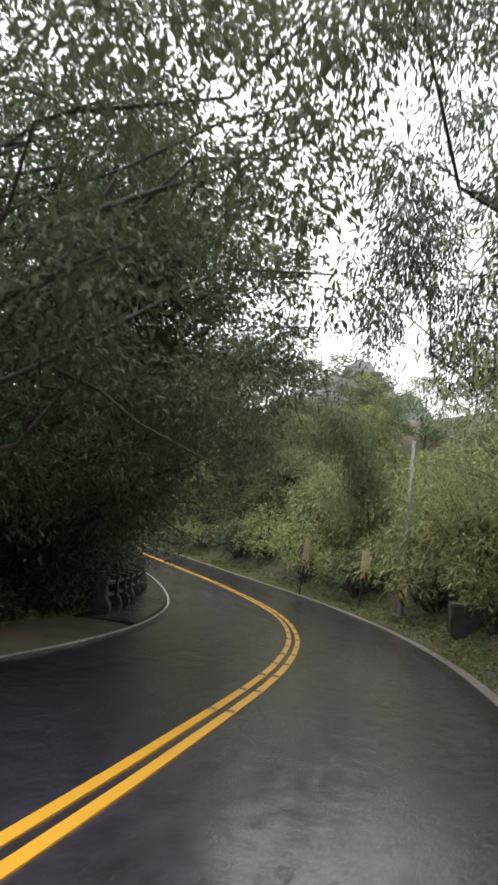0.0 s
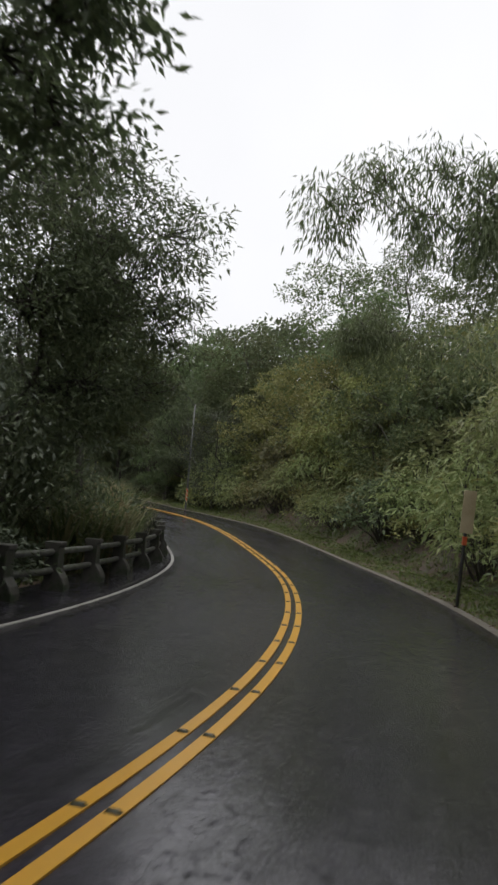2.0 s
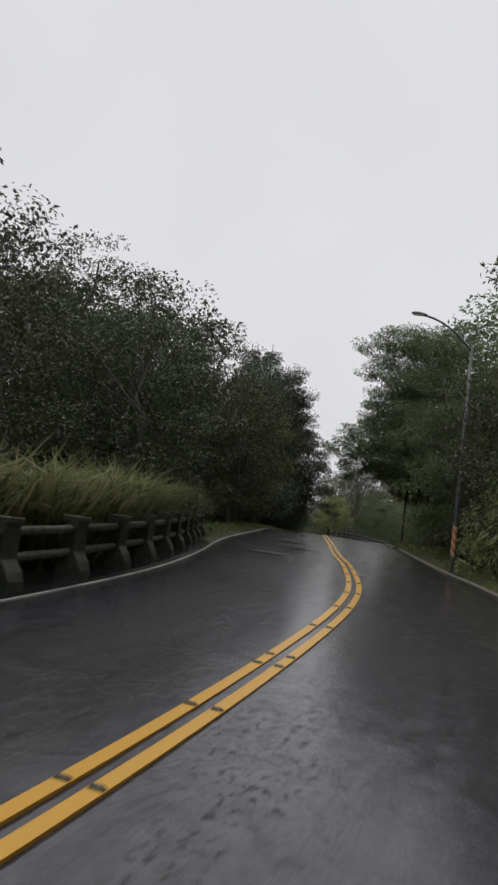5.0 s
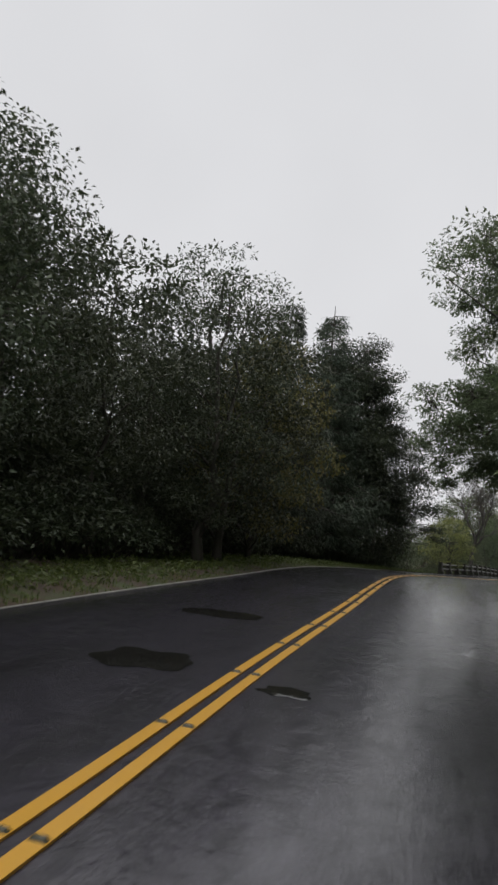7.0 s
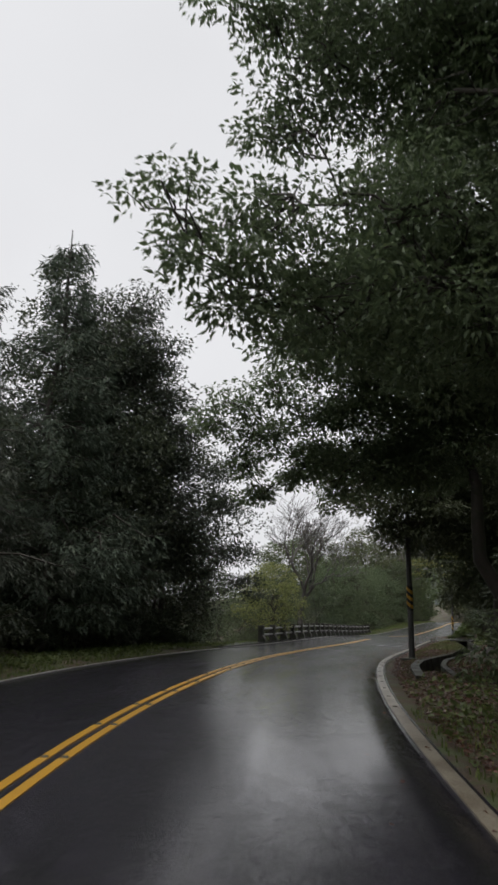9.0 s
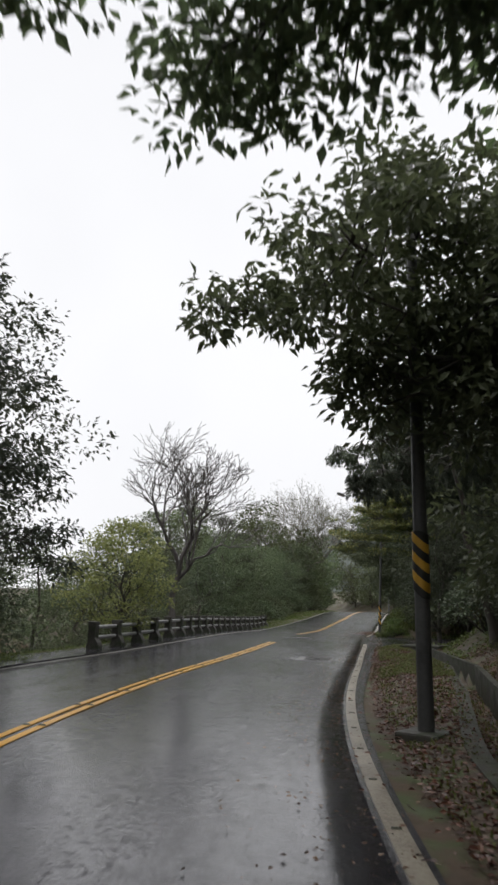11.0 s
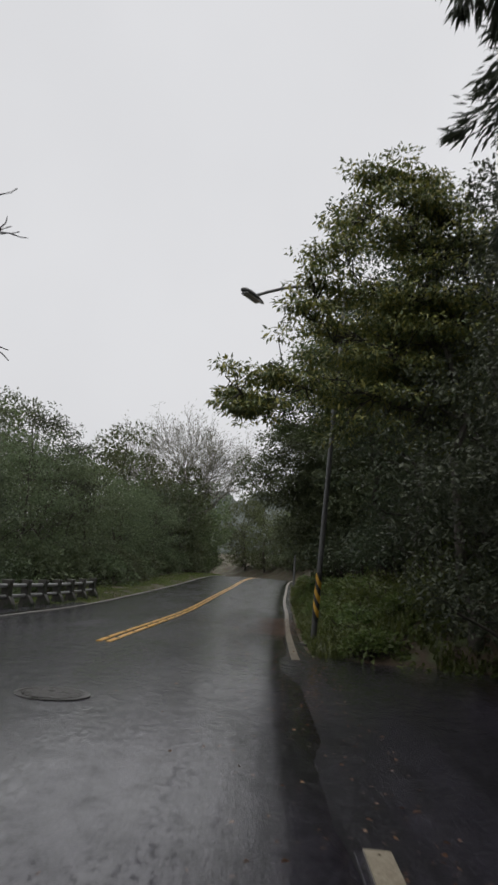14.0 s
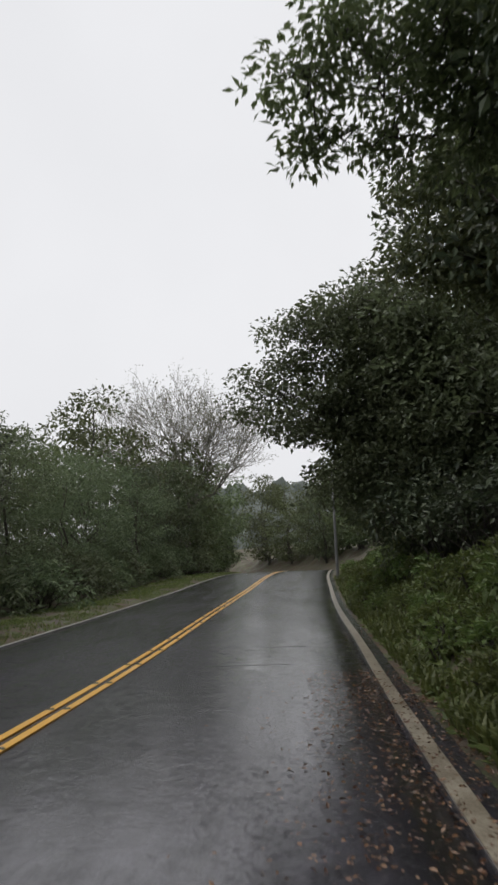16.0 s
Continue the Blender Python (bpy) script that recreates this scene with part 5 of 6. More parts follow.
lobed_tree("tree", (-7.6, 32.0), [(-5.8, 30.7, 7.1, 1.42), (-4.7, 32.1, 7.9, 1.13), (-3.7, 33.1, 6.7, 0.97), (-4.8, 32.3, 5.5, 1.64), (-6.1, 30.9, 4.6, 1.42), (-3.9, 33.2, 4.8, 1.1), (-5.6, 32.3, 3.1, 1.39), (-4.5, 33.7, 3.2, 0.94), (-6.4, 31.1, 2, 1.06)],
           M_LEAF_DARK, (0.17, 0.05), 330, "feathery green tree leaning over the parapet", 208, "trees below the parapet", girth=0.16, hang=0.8)
lobed_tree("tree", (-6.6, 25.0), [(-2.6, 25.6, 6.3, 0.71), (-2.1, 26.2, 6.7, 0.45), (-3, 26, 5.7, 0.6), (-3.5, 25.3, 5.8, 0.99), (-2.2, 25.6, 7.2, 0.85), (-3.4, 25.8, 5.9, 0.82), (-3.4, 26.5, 5.1, 0.63), (-4, 26.3, 4.8, 0.94)],
           M_LEAF_DARK, (0.16, 0.05), 330, "feathery green tree leaning over the parapet", 209, "trees below the parapet", girth=0.14, hang=0.8)
lobed_tree("tree", (-10.4, 40.1), [(-10.5, 39.8, 8.5, 0.99), (-10.1, 40.6, 9.4, 0.8), (-10.4, 40, 6.8, 1.21), (-10.1, 41.3, 8.1, 0.83), (-10, 42.2, 6.9, 0.92), (-10.6, 41.3, 5.7, 1.3), (-9.6, 43.3, 5.9, 0.88), (-10.1, 43, 4.6, 1.01), (-9.3, 44.1, 5.3, 0.58), (-11.2, 42.3, 3.7, 1.26), (-10.7, 44.6, 3.6, 0.83), (-11.1, 41.1, 4.2, 1.3), (-11.5, 39.4, 6.1, 1.65), (-10.7, 39.4, 9.9, 1.21)],
           M_LEAF, (0.155, 0.075), 520, "tall ragged tree above the silver grass", 210, "trees below the parapet", girth=0.2)
lobed_tree("conifer", (-46.6, 119.6), [(-50.2, 114.7, 15.8, 1.1), (-49.6, 115.3, 14.9, 1.1), (-50.9, 114.8, 14.0, 0.61), (-50.0, 115.3, 13.9, 0.98), (-51.0, 115.0, 13.1, 0.71), (-51.7, 114.6, 12.8, 0.41), (-52.0, 114.6, 12.2, 0.59), (-51.2, 115.0, 12.1, 0.81), (-52.4, 114.5, 11.4, 0.51), (-51.9, 114.9, 11.1, 0.71), (-52.6, 114.6, 10.5, 0.49), (-52.0, 115.0, 10.3, 0.73), (-51.1, 115.4, 10.9, 0.81), (-49.8, 115.7, 12.7, 0.55), (-50.0, 115.9, 11.3, 0.61), (-52.4, 117.0, 10.1, 0.56), (-52.1, 117.0, 10.7, 0.72), (-51.6, 117.4, 10.0, 0.87), (-52.1, 117.3, 9.3, 0.77), (-51.4, 117.0, 12.1, 0.72)],
           M_NEEDLE, (0.2, 0.036), 1300, "tall shaggy conifer with dark hanging sprays", 214, "trees on the steep bank", girth=0.26, droop=1.3, hang=1.9, shaggy=True)
lobed_tree("conifer", (-45.9, 108.8), [(-48.6, 104.9, 7.7, 0.26), (-48.4, 104.8, 7.7, 0.28), (-48.3, 105.0, 7.7, 0.28), (-48.6, 105.1, 7.4, 0.26), (-48.4, 105.3, 7.4, 0.30), (-48.2, 105.4, 7.7, 0.30), (-48.3, 106.0, 8.1, 0.42), (-48.0, 106.0, 8.7, 0.45), (-47.8, 105.9, 9.5, 0.45), (-47.6, 105.9, 10.2, 0.50), (-47.7, 106.5, 8.3, 0.60), (-47.4, 106.5, 9.5, 0.75), (-48.5, 106.6, 7.8, 0.42), (-48.0, 106.7, 7.8, 0.50), (-47.4, 106.9, 8.4, 0.65), (-49.6, 108.2, 8.6, 0.45), (-50.1, 108.6, 8.4, 0.42), (-49.7, 108.9, 8.2, 0.55), (-50.4, 109.0, 8.0, 0.40), (-47.3, 106.4, 11.0, 0.70)],
           M_NEEDLE, (0.1, 0.024), 6500, "shaggy dark conifer with an outstretched bough over the road", 217, "trees on the right verge", girth=0.16, droop=1.3, shaggy=True, fluff=0.38)
lobed_tree("tree", (-40.6, 103.0), [(-46.72, 100.53, 7.27, 0.10), (-46.50, 100.63, 7.44, 0.16), (-46.39, 100.73, 7.24, 0.14), (-46.36, 101.02, 7.15, 0.14), (-46.26, 100.99, 7.51, 0.20), (-46.13, 101.29, 7.57, 0.22), (-45.90, 101.60, 7.88, 0.30), (-45.79, 101.73, 7.58, 0.26), (-46.00, 101.46, 8.19, 0.30)],
           M_LEAF_DEEP, (0.1, 0.032), 1500, "dark tree with long leaves hanging in clusters over the verge", 218, "trees on the right verge", girth=0.14, droop=1.8, hang=1.2, fluff=0.42)
lobed_tree("bamboo_clump", (5.2, 40.5), [(-1.2, 38.8, 6.2, 0.36), (-0.7, 39.0, 6.4, 0.45), (-0.3, 39.2, 6.8, 0.52), (-1.0, 38.9, 5.8, 0.3), (-0.4, 39.2, 6.0, 0.4), (0.0, 39.4, 6.3, 0.57), (0.4, 39.7, 6.1, 0.66)],
           M_LEAF, (0.2, 0.032), 460, "bamboo bough arching out from the bank", 215, "bamboo by the parapet", girth=0.05, bark=M_CULM, droop=1.4, hang=2.2, category="bamboo")
lobed_tree("bamboo_clump", (5.8, 34.2), [(-0.2, 31.6, 6.7, 0.55), (0.7, 31.9, 7.2, 0.7), (1.8, 32.2, 7.5, 0.8), (2.9, 32.6, 7.4, 1), (3.7, 33.0, 6.8, 1.1), (1.5, 31.8, 6.5, 0.45), (4.5, 33.4, 5.7, 1.2), (5.3, 33.7, 4.3, 1.2), (2.5, 32.3, 6.2, 0.5)],
           M_LEAF, (0.2, 0.035), 560, "arching bamboo clump hanging out over the road", 211, "bamboo by the parapet", girth=0.06, bark=M_CULM, droop=1.6, hang=2.6, category="bamboo")


def bare_tree(name, x, y, seed, height, radius, label, twig_leaves, size=1.0, up=0.35, forks=3, spread=0.55, fan=0, depth=7, wide=1.0):
    trunk, twigs, tips = make_bare(name, seed, height, radius, M_TWIG if fan else M_PALE_BARK, up=up, forks=forks, spread=spread, fan=fan, depth=depth)
    ob = thing("bare_tree", pose(x, y, drop_to(x, y) - 0.3) @ Matrix.Diagonal((size * wide, size * wide, size, 1)), label, "tree")
    part("trunk", trunk, ob)
    part("twig_crown", twigs, ob, "fine grey leafless twigs")
    if twig_leaves:
        rng = np.random.default_rng(seed + 1)
        at = np.repeat(tips, twig_leaves, 0) + rng.normal(size=(len(tips) * twig_leaves, 3)) * 0.35
        v, f = leaves(rng, at, rng.normal(size=at.shape), 0.22, 0.08)
        part("crown", mesh_of(name + "_crown", v, f, M_BUD), ob, "sparse pale green young leaves")
    return ob


bare_tree("bare_tree", -63.4, 112.4, 3, 16.5, 5.0, "bare grey tree with fine spreading twigs", 0, size=0.8, up=0.75, spread=0.5)
bare_tree("budding_tree", -101.3, 180.0, 15, 20.0, 6.0, "round leafless tree with pale budding twigs", 4, up=0.5, forks=3, spread=0.4, fan=9, size=1.12, wide=0.85)


def wooded_hill(name, x0, x1, y0, y1, peak, high, wide, seed, label):
    """A far ridge with a bumpy line of tree tops, its haze painted into the colour."""
    rng = np.random.default_rng(seed)
    xs, ys = np.linspace(x0, x1, 150), np.linspace(y0, y1, 70)
    X, Y = np.meshgrid(xs, ys, indexing="ij")
    Z = high * np.exp(-((X - peak) / wide) ** 2) * np.clip((Y - y0) / 50, 0, 1) ** 0.7
    crowns = np.zeros_like(X)
    for cx, cy, r in zip(rng.uniform(x0, x1, 260), rng.uniform(y0 + 10, y1, 260), rng.uniform(3, 7, 260)):
        crowns = np.maximum(crowns, r * 1.1 * np.sqrt(np.clip(1 - ((X - cx) ** 2 + (Y - cy) ** 2) / r**2, 0, 1)))
    Z += crowns + 0.8 * np.sin(X * 1.9 + Y) + rng.normal(size=X.shape) * 0.6
    v = np.stack([X, Y, Z - 3], -1).reshape(-1, 3)
    m = len(ys)
    i, j = np.meshgrid(np.arange(len(xs) - 1), np.arange(m - 1), indexing="ij")
    f = np.stack([i * m + j, i * m + j + 1, (i + 1) * m + j + 1, (i + 1) * m + j], -1).reshape(-1, 4)[:, ::-1]
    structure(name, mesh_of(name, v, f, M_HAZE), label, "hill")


wooded_hill("backdrop", -70, 130, 150, 300, 25, 50, 42, 77, "wooded hill in the distance, pale with painted-in haze")
wooded_hill("backdrop_north", -330, -90, 285, 420, -190, 34, 90, 78, "woods beyond the road's end, pale with painted-in haze")


# ---- parapets ----
def post_mesh():
    """A concrete post: a slab that flares out to a foot on the road side, with a capping."""
    bm = bmesh.new()
    half = 0.17
    outline = [(-0.16, -0.3), (0.27, -0.3), (0.27, 0.12), (0.22, 0.24), (0.12, 0.38), (0.11, 0.8), (0.15, 0.82), (0.15, 0.9), (-0.16, 0.9), (-0.16, 0.82), (-0.14, 0.8), (-0.13, 0.2), (-0.16, 0.15)]
    a = [bm.verts.new((x, -half, z)) for x, z in outline]
    b = [bm.verts.new((x, half, z)) for x, z in outline]
    bm.faces.new(a)
    bm.faces.new(b[::-1])
    for k in range(len(a)):
        bm.faces.new((a[k - 1], b[k - 1], b[k], a[k]))
    bmesh.ops.recalc_face_normals(bm, faces=bm.faces[:])
    bmesh.ops.bevel(bm, geom=[e for e in bm.edges if e.calc_face_angle(0) > 0.5], offset=0.012, segments=1, affect="EDGES")
    return bm_mesh("post", bm, M_CONCRETE)


def bar_mesh(length, mat):
    v, f = tube([(0, -length / 2, 0), (0, -length / 4, 0.004), (0, 0, 0), (0, length / 4, -0.004), (0, length / 2, 0)], 0.062, 10)
    return mesh_of("bar", v, f, mat, True)


POST = post_mesh()


def parapet(n0, n1, every, label, out, mat):
    s0, s1 = s_at(n0), s_at(n1)
    count = int((s1 - s0) / every)
    st = s0 + np.arange(count + 1) * every
    o = np.array(out)
    at = on_road(st, -np.interp(st, S, WL) - np.interp(np.interp(st, S, NORTH), o[:, 0], o[:, 1]), 0.05)
    base = thing("parapet", pose(*at[len(at) // 2]), label, "parapet")
    bar = bar_mesh(every, mat)
    rng = np.random.default_rng(7)
    for k, (s, p) in enumerate(zip(st, at)):
        turn = math.degrees(heading(s)) - 90
        post = part("post", POST, base)
        post.matrix_parent_inverse = base.matrix_world.inverted()
        post.matrix_world = pose(p[0], p[1], p[2], rng.normal() * 0.8, rng.normal() * 0.8, turn)
        if k < count:
            q = at[k + 1]
            way = Vector(q - p)
            for up in (0.37, 0.71):
                b = part("bar", bar, base)
                b.matrix_parent_inverse = base.matrix_world.inverted()
                mid = (Vector(p) + Vector(q)) / 2 + Vector((0, 0, up))
                b.matrix_world = Matrix.Translation(mid) @ way.to_track_quat("Y", "Z").to_matrix().to_4x4() @ Matrix.Diagonal((1, way.length / every, 1, 1))
    return base


bpy.context.view_layer.update()
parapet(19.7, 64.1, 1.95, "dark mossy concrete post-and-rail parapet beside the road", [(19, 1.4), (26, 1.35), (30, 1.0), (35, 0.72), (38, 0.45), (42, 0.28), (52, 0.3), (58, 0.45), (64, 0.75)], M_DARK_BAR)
parapet(104.3, 138.0, 1.9, "weathered concrete post-and-rail parapet with pale bars", [(100, 0.85), (134, 0.85)], M_BAR)


# ---- road studs ----
def stud_mesh():
    """A low road stud: a narrow domed body with worn shoulders."""
    bm = box(-0.05, -0.03, -0.01, 0.05, 0.03, 0.02, 0.008)
    for v in bm.verts:
        if v.co.z > 0:
            v.co.y *= 0.5
            v.co.x *= 0.72
    return bm_mesh("road_stud", bm, M_STUD, True)


STUD = stud_mesh()


def studs(n0, n1, every, offsets):
    for s in np.arange(s_at(n0), s_at(n1), every):
        for d in offsets:
            p = on_road(s, d(s), 0.014)
            ob = new("road_stud", STUD)
            ob.matrix_world = pose(*p, 0, 0, math.degrees(heading(s)) - 90)
            tagged(ob, "small dark worn road stud on a painted line", "road stud", "road studs")


studs(8, 50, 1.56, (lambda s: -0.1, lambda s: 0.1))
studs(50, 110, 2.0, (lambda s: -0.1, lambda s: 0.1))
studs(121, 150, 2.0, (lambda s: -0.1, lambda s: 0.1))
studs(80, 110, 1.6, (lambda s: wr_at(s) + 0.08,))


# ---- poles, lamps, signs ----
def cyl(r0, r1, z0, z1, sides=14):
    v, f = tube([(0, 0, z0), (0, 0, z0 + (z1 - z0) * 0.5), (0, 0, z1)], [r0, (r0 + r1) / 2, r1], sides)
    ring = len(v) - 1
    top = np.array([[2 * sides + k, 2 * sides + (k + 1) % sides, ring] for k in range(sides)])
    return v, [f, top]


def striped_sleeve(r, z0, z1, mats, parent, names, bands=7):
    """Slanting painted bands round a pole."""
    pitch = (z1 - z0) / bands
    for k in range(bands):
        v, f = [], []
        for i in range(17):
            a = 2 * math.pi * i / 16
            lift = pitch * 1.7 * (1 - math.cos(a)) / 2
            for h in (0.0, pitch):
                v.append((math.cos(a) * r, math.sin(a) * r, min(z1, max(z0, z0 + k * pitch + h + lift - pitch * 0.4))))
        for i in range(16):
            f.append((2 * i, 2 * i + 2, 2 * i + 3, 2 * i + 1))
        part("stripe", mesh_of("stripe", v, np.array(f), mats[k % 2], True), parent, names[k % 2])


def lamp_head(parent, end, facing, size=1.0):
    bm = bmesh.new()
    bmesh.ops.create_uvsphere(bm, u_segments=18, v_segments=10, radius=0.5)
    for v in bm.verts:
        t = v.co.x + 0.5
        v.co.x *= 0.8
        v.co.y *= 0.3 * (0.55 + 0.5 * t)
        v.co.z = v.co.z * (0.24 if v.co.z > 0 else 0.1) * (0.6 + 0.5 * t)
    head = part("lamp_housing", bm_mesh("lamp_housing", bm, M_METAL, True), parent, "grey street lamp housing")
    head.matrix_local = pose(*end, 0, -8, facing) @ Matrix.Diagonal((size, size, size, 1))
    lens = box(-0.22, -0.1, -0.07, 0.3, 0.1, -0.03, 0.015)
    part("lens", bm_mesh("lens", lens, M_LENS), head, "clear lamp glass")


def street_pole(x, y, tall, r, mats, label, arm=None, stripes=(1.0, 2.0), body=None, z=None, tilt=(0, 0), facing=None, head=1.0):
    z = drop_to(x, y) - 0.05 if z is None else z
    ob = thing("street_lamp" if arm else "pole", pose(x, y, z, tilt[0], tilt[1], 0), label, "street lamp" if arm else "pole")
    v, f = cyl(r, r * 0.62, -0.3, tall)
    part("shaft", mesh_of("shaft", v, f, body or M_METAL, True), ob)
    part("base_plate", bm_mesh("base_plate", box(-0.3, -0.3, -0.2, 0.3, 0.3, 0.06, 0.03), M_CONCRETE), ob, "rough concrete base")
    if mats:
        striped_sleeve(r * 1.03, stripes[0], stripes[1], mats, ob, ("black painted band", "bright painted band"))
    if arm:
        end = Vector(arm) - Vector((x, y, z))
        start = Vector((0, 0, tall - 0.15))
        line = [start.lerp(end, t) + Vector((0, 0, 0.25 * math.sin(math.pi * t))) for t in np.linspace(0, 1, 8)]
        v, f = tube([tuple(p) for p in line], 0.038, 8)
        part("arm", mesh_of("arm", v, f, M_METAL, True), ob)
        lamp_head(ob, end, facing if facing is not None else math.degrees(math.atan2(end.y, end.x)), head)
    return ob


street_pole(-59.36, 126.1, 9.7, 0.08, (M_BLACK, M_STRIPE), "dark steel street lamp with yellow and black bands", (-60.3, 122.8, 10.7), (0.6, 1.85), tilt=(-1.0, 1.8))
street_pole(-41.9, 95.05, 8.5, 0.11, (M_BLACK, M_STRIPE), "tall dark pole with faded yellow and black bands", None, (1.7, 2.6))
street_pole(-16.9, 65.2, 7.6, 0.075, (M_PLATE, M_RED), "grey street lamp pole with red and white bands", (-18.2, 63.9, 9.1), (0.6, 1.6), M_METAL, facing=205, head=0.72)
street_pole(-78.9, 164.6, 7.0, 0.1, None, "slim grey utility pole at the verge", None, body=M_GALV)
street_pole(5.8, 27.75, 6.8, 0.11, (M_BLACK, M_STRIPE), "pale utility pole with yellow and black bands", None, (0.4, 1.6), M_GALV)


def road_sign(x, y, tall, w, h, turn, label):
    z = drop_to(x, y)
    ob = thing("road_sign", pose(x, y, z, 2, 3, turn), label, "road sign")
    v, f = cyl(0.04, 0.038, -0.3, tall)
    part("post", mesh_of("sign_post", v, f, M_BLACK, True), ob)
    part("plate", bm_mesh("plate", box(-w / 2, -0.055, tall - h, w / 2, -0.04, tall + 0.05, 0.006), M_PLATE), ob, "weathered pale sign plate")
    part("band", bm_mesh("band", box(-0.05, -0.05, tall - h - 0.28, 0.05, 0.05, tall - h - 0.08, 0.01), M_RED), ob, "orange red reflector band")
    return ob


road_sign(2.5, 36.15, 2.65, 0.3, 0.95, 18, "small weathered road sign on a dark post, turned away")
road_sign(4.75, 31.3, 2.35, 0.42, 0.85, 10, "pale square road sign on a banded post by the bank")


def stone_block(x, y, turn):
    bm = box(-0.75, -0.4, -0.4, 0.75, 0.4, 0.6, 0.06)
    bmesh.ops.subdivide_edges(bm, edges=bm.edges[:], cuts=3, use_grid_fill=True)
    rng = random.Random(5)
    for v in bm.verts:
        v.co += Vector((rng.uniform(-1, 1), rng.uniform(-1, 1), rng.uniform(-1, 1))) * 0.025
    ob = new("concrete_block", bm_mesh("concrete_block", bm, M_CONCRETE))
    ob.matrix_world = pose(x, y, drop_to(x, y), 2, -3, turn)
    return tagged(ob, "dark mossy concrete block at the foot of the bank", "concrete block")


stone_block(6.75, 21.7, -8)


# ---- ironwork and drains ----
def round_cover(x, y, r):
    ob = thing("manhole_cover", Matrix.Translation((x, y, 0)), "round cast iron manhole cover set in wet asphalt", "manhole cover")
    k = int(((LINE[:, 0] - x) ** 2 + (LINE[:, 1] - y) ** 2).argmin())
    d = (x - LINE[k, 0]) * RIGHT[k, 0] + (y - LINE[k, 1]) * RIGHT[k, 1]
    p = on_road(S[k], d, 0.012)
    slope = math.degrees(math.atan2(ZR[min(k + 4, len(S) - 1)] - ZR[k - 4], 4))
    ob.matrix_world = pose(x, y, p[2], 0, 0, math.degrees(heading(S[k])) - 90) @ pose(0, 0, 0, slope, 0, 0)
    ang = np.linspace(0, 2 * np.pi, 40, endpoint=False)
    rings = [(r, -0.03), (r, 0.004), (r - 0.05, 0.004), (r - 0.055, -0.006)]
    v = np.array([(math.cos(a) * q, math.sin(a) * q, z) for q, z in rings for a in ang])
    i, j = np.meshgrid(np.arange(3), np.arange(40), indexing="ij")
    f = np.stack([i * 40 + j, i * 40 + (j + 1) % 40, (i + 1) * 40 + (j + 1) % 40, (i + 1) * 40 + j], -1).reshape(-1, 4)
    part("rim", mesh_of("rim", v, f, M_IRON), ob)
    bm = bmesh.new()
    bmesh.ops.create_circle(bm, cap_ends=True, segments=40, radius=r - 0.05)
    part("lid", bm_mesh("lid", bm, M_IRON), ob).matrix_local = pose(0, 0, -0.004)
    for n in range(-5, 6):
        off = n * (r - 0.08) / 6
        half = math.sqrt(max(0.01, (r - 0.09) ** 2 - off * off))
        part("rib", bm_mesh("rib", box(-half, off - 0.02, -0.004, half, off + 0.02, 0.006, 0.003), M_IRON), ob)
    return ob


M_IRON = rough_surface("wet_cast_iron", (0.02, 0.019, 0.018), (0.055, 0.05, 0.046), 3.0, (0.2, 0.5), 0.3, 0.004)
round_cover(-19.4, 59.5, 0.52)
round_cover(-57.5, 115.1, 0.42)


def inspection_cover():
    s, d = s_at(104.0), 2.6
    p = on_road(s, d, 0.004)
    turn = math.degrees(heading(s)) - 90
    ob = thing("inspection_cover", pose(*p, 2.0, 0.7, turn), "rectangular iron cover in a pale concrete surround", "manhole cover")
    part("surround", bm_mesh("surround", box(-0.62, -0.66, -0.1, 0.45, 0.66, 0.006, 0.004), M_SURROUND), ob, "worn pale concrete surround")
    part("asphalt_patch", bm_mesh("asphalt_patch", box(-1.0, -0.6, -0.1, -0.625, 0.5, 0.008, 0.01), M_TAR), ob, "dark newer asphalt patch")
    part("asphalt_patch", bm_mesh("asphalt_patch", box(0.455, -0.55, -0.1, 0.85, 0.62, 0.008, 0.01), M_TAR), ob, "dark newer asphalt patch")
    part("rim", bm_mesh("rim", box(-0.4, -0.55, -0.05, 0.4, 0.55, 0.012, 0.004), M_IRON), ob)
    part("lid", bm_mesh("lid", box(-0.37, -0.52, 0.0, 0.37, 0.52, 0.016, 0.004), M_LID), ob, "ribbed grey iron lid")
    stud = bm_mesh("lid_stud", box(-0.022, -0.006, 0, 0.022, 0.006, 0.006), M_LID)
    for i in range(12):
        for j in range(15):
            b = part("lid_stud", stud, ob)
            b.matrix_local = pose(-0.33 + i * 0.06, -0.47 + j * 0.067 + (i % 2) * 0.03, 0.015)
    part("handle", bm_mesh("handle", box(-0.06, -0.02, 0.014, 0.06, 0.02, 0.03, 0.006), M_IRON), ob)
    return ob


M_SURROUND = rough_surface("worn_road_concrete", (0.05, 0.05, 0.05), (0.12, 0.118, 0.115), 1.6, (0.25, 0.55), 0.4, 0.006)
M_LID = rough_surface("worn_iron", (0.05, 0.05, 0.05), (0.11, 0.108, 0.104), 4.0, (0.25, 0.5), 0.3, 0.004)
inspection_cover()


